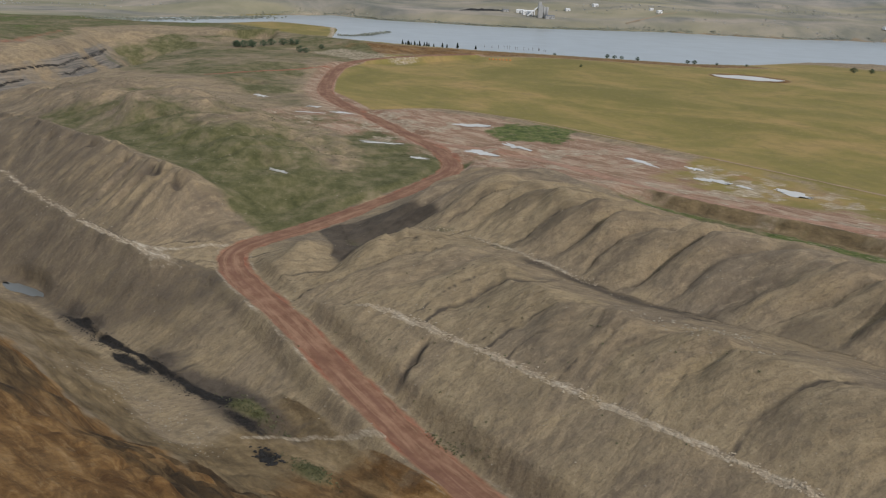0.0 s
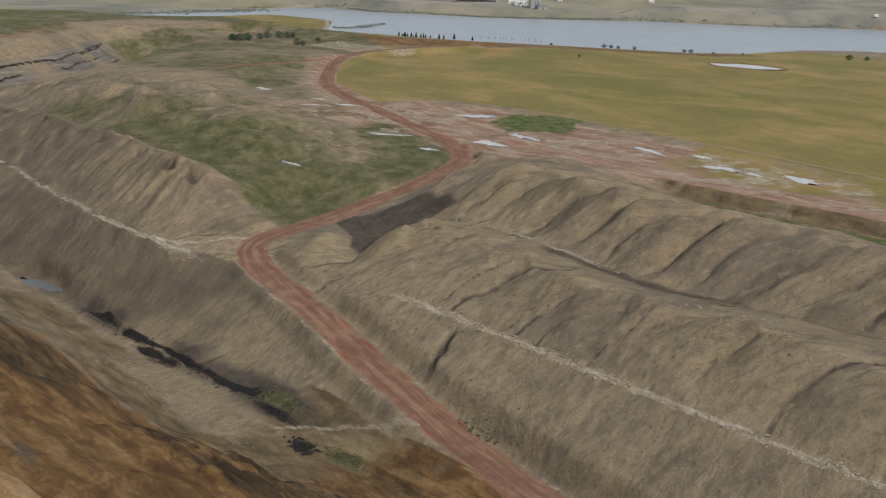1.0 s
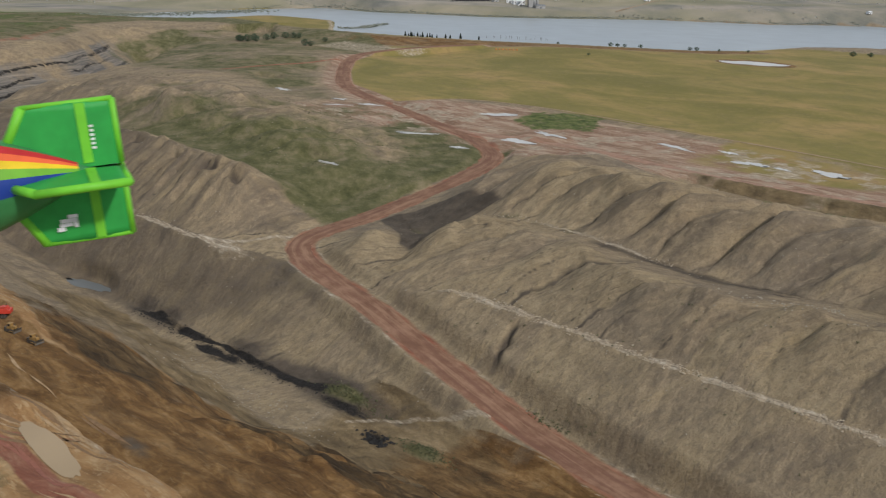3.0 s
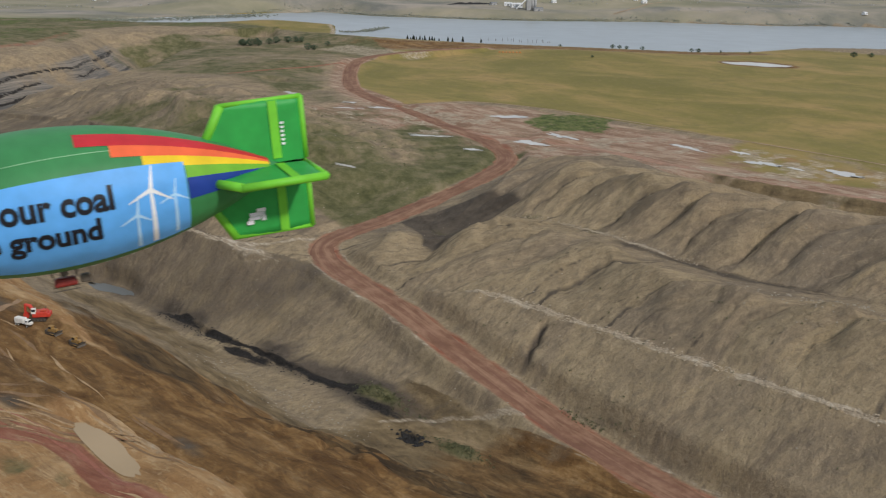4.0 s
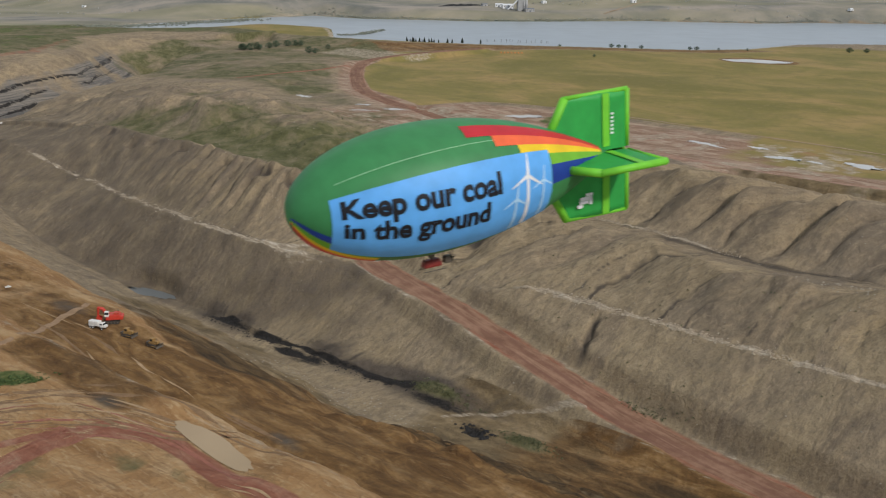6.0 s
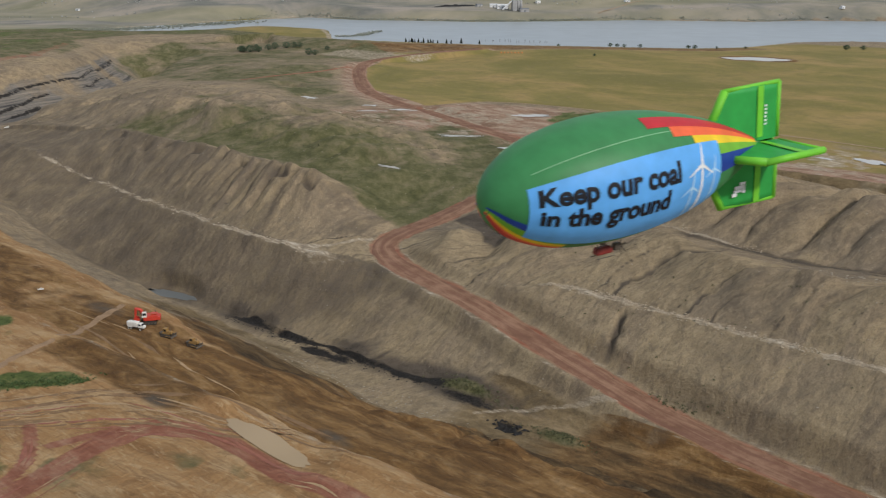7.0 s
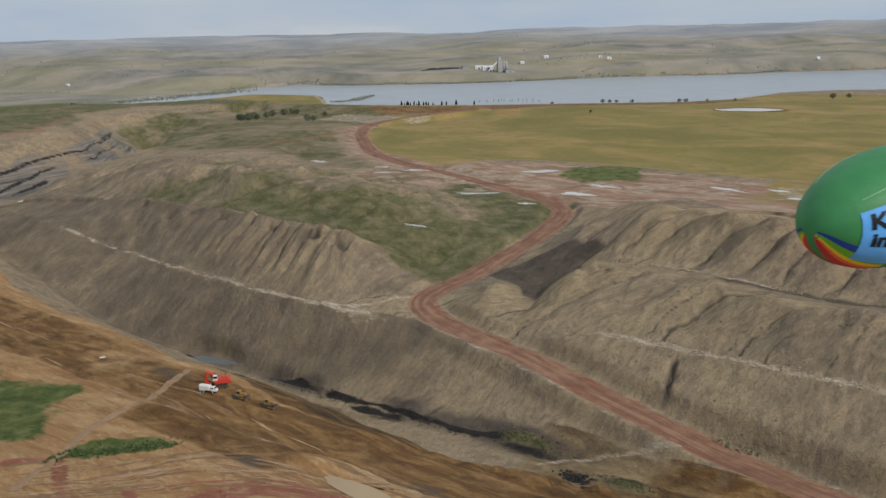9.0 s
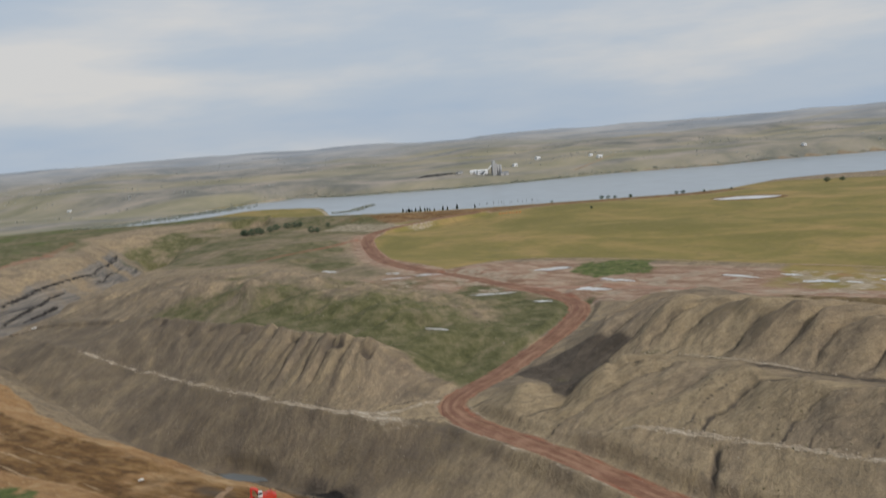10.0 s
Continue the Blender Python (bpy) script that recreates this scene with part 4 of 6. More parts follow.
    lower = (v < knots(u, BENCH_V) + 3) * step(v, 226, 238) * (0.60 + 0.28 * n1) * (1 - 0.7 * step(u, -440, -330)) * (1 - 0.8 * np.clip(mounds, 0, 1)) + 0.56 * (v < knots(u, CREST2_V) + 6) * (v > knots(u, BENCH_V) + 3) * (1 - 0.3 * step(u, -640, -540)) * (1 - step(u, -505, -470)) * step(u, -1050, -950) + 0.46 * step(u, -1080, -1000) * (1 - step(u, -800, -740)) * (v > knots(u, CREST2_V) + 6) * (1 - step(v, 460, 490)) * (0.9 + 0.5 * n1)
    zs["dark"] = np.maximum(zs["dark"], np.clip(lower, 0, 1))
    zs["green"] = np.maximum(zs["green"], step(s, 1600, 1730) * step(d, 4, 24) * (1 - step(d, 130, 180)) * (s < 2400) * (u < -1000) * (0.62 + 0.5 * n1))
    zs["green"] = zs["green"] * (1 - 0.85 * (1 - step(rd1 + 14 * n1, 20, 50)) * step(v, 560, 620) * (v < 900))
    for key in ("flat", "red", "pale", "field"):
        zs[key] = zs[key] * (1 - 0.95 * np.clip(bank * 1.6, 0, 1))
    foot = step(u, -340, -290) * step(v, 520, 534) * (1 - step(v, 546, 553))
    zs["lush"] = np.maximum(zs["lush"], foot * (0.5 + 0.5 * n1 + 0.3 * n2))
    tone, cleft_shade = lobes(u, v)
    zs["flow"] = fall
    zs["lobe"] = np.where((v > 200) & (v < 500), tone, 0.5)
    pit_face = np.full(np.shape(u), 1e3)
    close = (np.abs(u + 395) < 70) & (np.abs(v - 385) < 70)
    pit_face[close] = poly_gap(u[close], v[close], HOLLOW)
    zs["dark"] = np.clip(np.maximum(zs["dark"], np.maximum(1.25 * cleft_shade * (0.75 + 0.6 * n2), (1.02 + 0.4 * n2) * step(pit_face + 3 * n2, 3, -3))), 0, 1)
    return zs


def grid_mesh(name, x, y, z, material, masks):
    rows, cols = x.shape
    me = bpy.data.meshes.new(name)
    k = np.arange(rows * cols).reshape(rows, cols)
    quads = np.stack([k[:-1, :-1], k[:-1, 1:], k[1:, 1:], k[1:, :-1]], -1).reshape(-1, 4)
    me.vertices.add(rows * cols)
    me.vertices.foreach_set("co", np.stack([x, y, z], -1).astype(np.float32).ravel())
    me.loops.add(quads.size)
    me.loops.foreach_set("vertex_index", quads.astype(np.int32).ravel())
    me.polygons.add(len(quads))
    me.polygons.foreach_set("loop_start", np.arange(0, quads.size, 4, dtype=np.int32))
    me.update(calc_edges=True)
    for key, value in masks.items():
        a = me.attributes.new(key, "FLOAT", "POINT")
        a.data.foreach_set("value", (value if key == "flow" else np.clip(value, 0, 1)).astype(np.float32).ravel())
    me.materials.append(material)
    me.shade_smooth()
    return me


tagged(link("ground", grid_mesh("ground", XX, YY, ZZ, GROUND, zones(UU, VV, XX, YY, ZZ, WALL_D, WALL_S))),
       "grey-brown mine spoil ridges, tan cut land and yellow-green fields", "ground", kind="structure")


def road_strip(name, line, half, material, label, lift=0.0, ragged=0.12):
    pts = smooth_line(line, 3.0)
    tang = np.gradient(pts[:, :2], axis=0)
    tang /= np.linalg.norm(tang, axis=1)[:, None]
    side = np.stack([-tang[:, 1], tang[:, 0]], 1)
    run = np.arange(len(pts)) * 3.0
    verts, across, n = [], [], 9
    for k in range(n):
        f = k / (n - 1) * 2 - 1
        wide = half * (1 + ragged * vnoise(run / 14, 0.5 + (f > 0), 91) + 0.5 * ragged * vnoise(run / 4, 0.5 + (f > 0), 92))
        p = pts[:, :2] + side * (f * wide)[:, None]
        x, y = xy_of(p[:, 0], p[:, 1])
        z = pts[:, 2] + lift + (0.25 * (1 - f * f) - (0.32 if abs(f) == 1 else 0)) * min(1, half / 6) + 0.12 * vnoise(run / 6, 3.0 * f, 93)
        verts.append(np.stack([x, y, z], 1))
        across.append(np.full(len(pts), (f + 1) / 2))
    m = len(pts)
    faces = [(a * m + b, (a + 1) * m + b, (a + 1) * m + b + 1, a * m + b + 1) for a in range(n - 1) for b in range(m - 1)]
    me = mesh_of(name, np.vstack(verts), faces, material)
    at = me.attributes.new("across", "FLOAT", "POINT")
    at.data.foreach_set("value", np.concatenate(across).astype(np.float32))
    at = me.attributes.new("run", "FLOAT", "POINT")
    at.data.foreach_set("value", np.tile(run, n).astype(np.float32))
    return tagged(link(name, me), label, "road", kind="structure")


road_strip("haul_road", HAUL_ROAD, 8.2, ROAD, "wide winding red scoria haul road between spoil ridges")
road_strip("branch_road", BRANCH_ROAD, 4.6, PINK_ROAD, "rutted pale pink scoria road along the hay field", ragged=0.3)


def draped(line):
    """The line with the land's height at short steps."""
    pts = smooth_line(line, 3.0)
    x, y = xy_of(pts[:, 0], pts[:, 1])
    pts[:, 2] = land(x, y)[0] + 0.14
    return pts


road_strip("cut_track", draped(CUT_TRACK), 1.9, CUT_DIRT, "pale dirt track over the stripped upland", ragged=0.25)
road_strip("far_road", draped(((-1140, 1935, 0), (-1132, 1981, 0), (-1134, 2046, 0), (-1128, 2097, 0), (-1120, 2140, 0))), 4.0, TRACK, "pale dirt road climbing the far hillside", ragged=0.3)
road_strip("pit_track", draped(((-1060, 345, 0), (-1016, 367, 0), (-966, 372, 0), (-955, 399, 0), (-920, 428, 0))), 2.4, TRACK, "pale track climbing out of the far pit", ragged=0.3)


def rut_set(name, families, material, label, seed, reach=(0.06, 0.22), broad=(0.2, 0.5)):
    """Uncounted wheel ruts as one object: thin strips laid on the land beside guiding lines."""
    r = random.Random(seed)
    rows, faces, base = [], [], 0
    for line, spread, count in families:
        pts = smooth_line(tuple((a, b, 0) for a, b in line), 2.0)[:, :2]
        tang = np.gradient(pts, axis=0)
        tang /= np.linalg.norm(tang, axis=1)[:, None]
        side = np.stack([-tang[:, 1], tang[:, 0]], 1)
        for k in range(count):
            n = len(pts)
            a = r.randrange(0, max(1, int(n * 0.8)))
            b = min(n, a + max(5, int(n * r.uniform(*reach))))
            run = np.arange(a, b) * 2.0
            off, phase, wide = r.gauss(0, spread), r.uniform(0, 99), r.uniform(*broad)
            mid = pts[a:b] + side[a:b] * (off + 0.9 * vnoise(run / 16, phase, seed))[:, None]
            w = wide * np.clip(np.minimum(np.arange(b - a), np.arange(b - a)[::-1]) / 4.0, 0.1, 1) * (1 + 0.5 * vnoise(run / 7, phase + 3, seed))
            for f in (-1, 1):
                rows.append(mid + side[a:b] * (f * w)[:, None])
            faces += [(base + q, base + q + 1, base + b - a + q + 1, base + b - a + q) for q in range(b - a - 1)]
            base += 2 * (b - a)
    p = np.vstack(rows)
    x, y = xy_of(p[:, 0], p[:, 1])
    z = land(x, y)[0] + 0.07
    return tagged(link(name, mesh_of(name, np.stack([x, y, z], 1), faces, material)), label, "wheel ruts", kind="stuff")


SWEEPS = (((-400, -2), (-377, 17), (-366, 31), (-356, 46), (-342, 58), (-324, 63), (-308, 67), (-280, 82)), ((-398, 8), (-384, 21), (-370, 37), (-356, 57), (-344, 67), (-325, 76)), ((-390, 2), (-374, 15), (-354, 33), (-334, 52), (-322, 61), (-300, 70)))
LONG = (((-600, 128), (-570, 124), (-529, 119), (-491, 114), (-450, 111), (-400, 112), (-340, 116)), ((-575, 108), (-531, 103), (-496, 100), (-462, 98), (-429, 97), (-380, 98), (-330, 98), (-260, 97)), ((-640, 146), (-605, 141), (-537, 130), (-495, 126), (-450, 120), (-400, 122)))
BERMS = (((-440, 92), (-415, 91), (-384, 88), (-350, 81), (-326, 78), (-307, 79), (-250, 80)), ((-419, 100), (-388, 101), (-358, 97), (-330, 96), (-280, 96)))
REDS = tuple(line for line, _ in RUTS)
rut_set("dry_ruts", [(q, 5, 28) for q in SWEEPS] + [(q, 9, 3) for q in LONG] + [(q, 2.0, 3) for q in BERMS] + [([p[:2] for p in REDS[k]], 3.5, 7) for k in (0, 2)], RUT_PALE, "pale dry wheel ruts curving over stripped land", 41)
rut_set("moist_ruts", [(q, 5, 12) for q in SWEEPS] + [(q, 3, 3) for q in BERMS], RUT_DARK, "dark brown wheel ruts curving over stripped land", 42, (0.1, 0.4), (0.3, 1.0))
rut_set("red_ruts", [([p[:2] for p in q], 3.0, 6) for q in REDS] + [(SWEEPS[0], 4.0, 3), (SWEEPS[2], 4.0, 3)], RUT_RED, "red scoria wheel ruts on stripped land", 43, (0.15, 0.5), (0.2, 0.7))
road_strip("field_track", FIELD_TRACK, 1.5, TRACK, "narrow pale dirt track along the field edge", ragged=0.3)


# ---- water ----
def pool(name, outline, z, material, label, category="water", kind="structure"):
    pts = smooth_line(tuple(outline) + (outline[0],), 5.0)[:-1]
    bm = bmesh.new()
    bm.faces.new([bm.verts.new((p[0], p[1], z)) for p in pts])
    bmesh.ops.triangulate(bm, faces=bm.faces)
    return tagged(part(name, bm, material, None, ""), label, category, kind=kind)


pool("lake", LAKE, LAKE_Z, LAKE_WATER, "long grey reservoir lake under an overcast sky")


def blob(u, v, a, b, turn, seed, n=26, ragged=1.0):
    out = []
    for k in range(n):
        t = 2 * math.pi * k / n
        w = 1 + ragged * 0.45 * float(vnoise(1.7 * math.cos(t) + seed * 3.1, 1.7 * math.sin(t), seed)) + ragged * 0.25 * float(vnoise(4.1 * math.cos(t) + seed, 4.1 * math.sin(t), seed + 50))
        du, dv = a * w * math.cos(t), b * w * math.sin(t)
        c, s = math.cos(math.radians(turn)), math.sin(math.radians(turn))
        out.append(xy_of(u + du * c - dv * s, v + du * s + dv * c))
    return out


for k, (pu, pv, pz, pa, pb, turn) in enumerate(PUDDLES):
    ob = pool("puddle", blob(pu, pv, pa * 1.05, pb * 0.7, turn, k + 3, 40, 1.5), pz, PUDDLE_WATER, "shallow pale rain puddle on trampled ground", "puddle", "thing")
    tagged(ob, group="rain puddles on the mine land")
pool("field_pond", blob(-495, 1163, 44, 24, 12, 31, 26, 0.4), 0.0, PUDDLE_WATER, "oval stock pond with a dark earth rim", "pond", "thing")
pool("silt_pond", blob(-285, 73, 24, 4.5, -8, 32, 26, 0.3), -28.75, MUD_WATER, "long silt pond of smooth tan muddy water", "pond", "thing")
pool("pit_pool", blob(-557, 239, 22, 5.5, 8, 33, 26, 0.7), -86.6, PIT_WATER, "small grey pool on the pit floor", "puddle", "thing")


# ---- the airship ----
AIRSHIP = Matrix(((0.924, -0.383, 0, -120.7), (0.383, 0.924, 0, 63.6), (0, 0, 1, 95.0), (0, 0, 0, 1))) @ pose(0, 0, 0, 0, -4.8, 0)
HULL_LONG, HULL_WIDE, HULL_FAT = 37.1, 6.65, 14.0


def hull_r(x):
    x = min(max(x, 0.0), HULL_LONG)
    if x < HULL_FAT:
        return HULL_WIDE * math.sqrt(max(0.0, 1 - ((HULL_FAT - x) / HULL_FAT) ** 2.02))
    t = (x - HULL_FAT) / (HULL_LONG - HULL_FAT)
    return HULL_WIDE * max(0.012, 1 - t ** 2.05)


def hull_at(x, phi, off=0.0):
    """A place on the hull: phi in degrees up from level, on the banner's side; past 90 on the other side."""
    p = math.radians(phi)
    r = hull_r(x) * (1 + 0.006 * abs(math.sin(p * 8))) + off
    return Vector((x, -r * math.cos(p), r * math.sin(p)))


def cloth(name, color, rough=0.5):
    m = Mat(name, rough)
    m.b.inputs["Specular IOR Level"].default_value = 0.3
    m.color(m.ramp(m.noise(0.5, 4), (0.3, tuple(c * 0.86 for c in color)), (0.7, tuple(min(1, c * 1.06) for c in color))))
    m.bump(m.noise(0.9, 3), 0.18, 0.12)
    return m.m


C_GREEN = cloth("green_hull_cloth", (0.046, 0.228, 0.078))
C_FIN = cloth("fin_green_cloth", (0.030, 0.34, 0.065))
C_LIME = cloth("lime_green_cloth", (0.17, 0.57, 0.04))
C_BLUE = cloth("sky_blue_banner_cloth", (0.115, 0.40, 0.86))
C_WHITE = cloth("white_cloth", (0.80, 0.82, 0.84))
C_PALE = cloth("pale_blue_cloth", (0.42, 0.68, 0.95))
C_TAPE = cloth("pale_green_tape", (0.30, 0.55, 0.33))
C_BLACK = cloth("black_lettering", (0.012, 0.013, 0.018))
C_RED = cloth("red_cloth", (0.52, 0.026, 0.036))
C_ORANGE = cloth("orange_cloth", (0.82, 0.14, 0.05))
C_YELLOW = cloth("yellow_cloth", (0.80, 0.55, 0.02))
C_LEAF = cloth("leaf_green_cloth", (0.16, 0.42, 0.03))
C_NAVY = cloth("deep_blue_cloth", (0.012, 0.045, 0.28))
P_RED = simple("red_machine_paint", (0.52, 0.045, 0.025), 0.45, 0, 1.2)
P_GONDOLA = simple("dark_red_gondola_paint", (0.22, 0.02, 0.015), 0.5, 0, 1.2)
P_WHITE = simple("white_machine_paint", (0.72, 0.70, 0.66), 0.45, 0, 1.2)
P_YELLOW = simple("dusty_yellow_paint", (0.30, 0.175, 0.055), 0.6, 0, 1.0, 0.4)
P_TYRE = simple("dusty_rubber", (0.055, 0.045, 0.036), 0.9, 0, 2.0, 0.4)
P_STEEL = simple("worn_dark_steel", (0.14, 0.12, 0.10), 0.55, 0.6, 2.0, 0.4)
P_GLASS = simple("dark_cab_glass", (0.02, 0.025, 0.03), 0.1, 0, 2.0)


def patch_on_hull(name, xs, lo, hi, material, parent, off, label="", bands=10):
    """A cloth panel that lies on the hull; lo and hi give its edges in degrees at each x."""
    bm = bmesh.new()
    rows = []
    for x in xs:
        a, b = lo(x), hi(x)
        rows.append([bm.verts.new(hull_at(x, a + (b - a) * k / bands, off)) for k in range(bands + 1)])
    for p, q in zip(rows[:-1], rows[1:]):
        for k in range(bands):
            bm.faces.new((p[k], q[k], q[k + 1], p[k + 1]))
    return part(name, bm, material, parent, label, True)


def steps(a, b, n):
    return [a + (b - a) * k / n for k in range(n + 1)]


def tube(bm, path, radius, sides=8):
    """A round tube along a path of places, into bm."""
    rings = []
    for k, p in enumerate(path):
        t = (Vector(path[min(k + 1, len(path) - 1)]) - Vector(path[max(k - 1, 0)])).normalized()
        a = t.orthogonal().normalized() if k == 0 else (rings_axis - t * rings_axis.dot(t)).normalized()
        rings_axis = a
        b = t.cross(a)
        rad = radius[k] if isinstance(radius, (list, tuple)) else radius
        rings.append([bm.verts.new(Vector(p) + (a * math.cos(2 * math.pi * j / sides) + b * math.sin(2 * math.pi * j / sides)) * rad) for j in range(sides)])
    for r, q in zip(rings[:-1], rings[1:]):
        for j in range(sides):
            bm.faces.new((r[j], r[(j + 1) % sides], q[(j + 1) % sides], q[j]))
    bm.faces.new(rings[0][::-1])
    bm.faces.new(rings[-1])


def box(bm, size, at=(0, 0, 0), turn=(0, 0, 0), bevel=0.0, taper=1.0):
    """A bevelled box into bm; taper narrows its top."""
    made = bmesh.ops.create_cube(bm, size=1.0)["verts"]
    for p in made:
        f = taper if p.co.z > 0 else 1.0
        p.co = Vector((p.co.x * size[0] * f, p.co.y * size[1] * f, p.co.z * size[2]))
    if bevel:
        edges = list({e for p in made for e in p.link_edges})
        made = bmesh.ops.bevel(bm, geom=edges, offset=bevel, segments=2, affect="EDGES", profile=0.5)["verts"]
        made = list({p for p in made})
    m = pose(*at, *turn)
    for p in made:
        p.co = m @ p.co


def made(fn, *args, **kw):
    bm = bmesh.new()
    fn(bm, *args, **kw)
    return bm


def wheel(bm, radius, width, at, axis="y", sides=18):
    """A tyre-like drum with rounded shoulders."""
    prof = [(-0.5, 0.55), (-0.5, 0.86), (-0.36, 1.0), (0.36, 1.0), (0.5, 0.86), (0.5, 0.55)]
    rings = []
    for w, r in prof:
        ring = []
        for j in range(sides):
            t = 2 * math.pi * j / sides
            ring.append(bm.verts.new(Vector(at) + Vector((radius * r * math.cos(t), w * width, radius * r * math.sin(t)))))
        rings.append(ring)
    for p, q in zip(rings[:-1], rings[1:]):
        for j in range(sides):
            bm.faces.new((p[j], p[(j + 1) % sides], q[(j + 1) % sides], q[j]))
    bm.faces.new(rings[0])
    bm.faces.new(rings[-1][::-1])


def fin(parent, turn, camera_side=False):
    """One inflated tail fin, with lime edge tubes; turn: degrees about the hull's axis, 0 upright."""
    m = pose(0.6, 0, 0, turn, 0, 0)
    n = 14
    bm = bmesh.new()
    grid = []
    for i in range(n + 1):
        f = i / n
        row = []
        for side in (1, -1):
            line = []
            for j in range(9):
                g = j / 8
                front = 28.3 + 2.3 * g
                x = front + (38.6 - front) * f
                low = max(0.45, hull_r(x + 0.6) * 0.9)
                top = 6.75 + 0.05 * f
                z = low + (top - low) * g
                thick = 0.42 * (0.35 + 0.65 * math.sin(math.pi * (0.08 + 0.84 * f))) * (1 - 0.35 * g)
                thick *= 0.86 + 0.14 * abs(math.sin(f * math.pi * 9))
                line.append(bm.verts.new(m @ Vector((x, side * thick, z))))
            row.append(line)
        grid.append(row)
    for p, q in zip(grid[:-1], grid[1:]):
        for s in (0, 1):
            for j in range(8):
                bm.faces.new((p[s][j], q[s][j], q[s][j + 1], p[s][j + 1]))
        bm.faces.new((p[0][8], q[0][8], q[1][8], p[1][8]))
    for row in (grid[0], grid[-1]):
        for j in range(8):
            bm.faces.new((row[0][j], row[0][j + 1], row[1][j + 1], row[1][j]))
    ob = part("fin", bm, C_FIN, parent, "ribbed bright green inflated tail fin", True)
    for name, path, rad in (("front_tube", [(28.3, 0, 2.7), (29.5, 0, 4.7), (30.6, 0, 6.7)], 0.46), ("top_tube", [(30.4, 0, 6.7), (34.5, 0, 6.75), (38.7, 0, 6.8)], 0.42 if camera_side else 0.26), ("rear_tube", [(38.65, 0, 6.8), (38.65, 0, 3.6), (38.65, 0, 0.5)], 0.32)):
        part(name, made(tube, [m @ Vector(p) for p in path], rad), C_LIME, ob, "lime green inflated edge tube", True)
    bm = bmesh.new()
    for side in (1, -1):
        a = [bm.verts.new(m @ Vector((x, side * y, z))) for x, y, z in ((35.2, 0.50, 0.9), (36.1, 0.48, 0.9), (36.1, 0.36, 6.7), (35.2, 0.38, 6.7))]
        bm.faces.new(a)
    part("hinge_band", bm, C_LIME, ob, "lime green band along the rudder hinge")
    return ob


def hull_text(body, x0, phi0, size, parent, off):
    """Lettering bent on to the hull: x0, phi0 is the start of its base line."""
    cu = bpy.data.curves.new("slogan", "FONT")
    cu.body, cu.size, cu.offset, cu.resolution_u = body, size, 0.034 * size, 3
    tmp = new("slogan", cu)
    me = bpy.data.meshes.new_from_object(tmp.evaluated_get(bpy.context.evaluated_depsgraph_get()))
    bpy.data.objects.remove(tmp)
    bpy.data.curves.remove(cu)
    bm = bmesh.new()
    bm.from_mesh(me)
    bpy.data.meshes.remove(me)
    bmesh.ops.triangulate(bm, faces=bm.faces)
    for _ in range(3):
        bmesh.ops.subdivide_edges(bm, edges=[e for e in bm.edges if e.calc_length() > 0.45], cuts=1)
        bmesh.ops.triangulate(bm, faces=bm.faces)
    for p in bm.verts:
        x = x0 + p.co.x
        phi = phi0 + math.degrees(p.co.y / 6.0)
        p.co = hull_at(x, phi, off)
    # one part a letter: pieces that lie over one another along the line belong together
    left, todo = [], set(bm.faces)
    while todo:
        pile, island = [todo.pop()], []
        while pile:
            f = pile.pop()
            island.append(f)
            for e in f.edges:
                for g in e.link_faces:
                    if g in todo:
                        todo.remove(g)
                        pile.append(g)
        xs = [p.co.x for f in island for p in f.verts]
        left.append([min(xs), max(xs), island])
    left.sort(key=lambda k: k[0])
    letters = []
    for a, b, island in left:
        if letters and a < letters[-1][1] - 0.3 * (b - a):
            letters[-1][1], letters[-1][2] = max(b, letters[-1][1]), letters[-1][2] + island
        else:
            letters.append([a, b, list(island)])
    for a, b, island in letters:
        one, seen, used = bmesh.new(), {}, set()
        for f in island:
            for p in f.verts:
                if p not in seen:
                    seen[p] = one.verts.new(p.co)
            key = frozenset(f.verts)
            if key not in used:
                used.add(key)
                one.faces.new([seen[p] for p in f.verts])
        part("letter", one, C_BLACK, parent)
    bm.free()


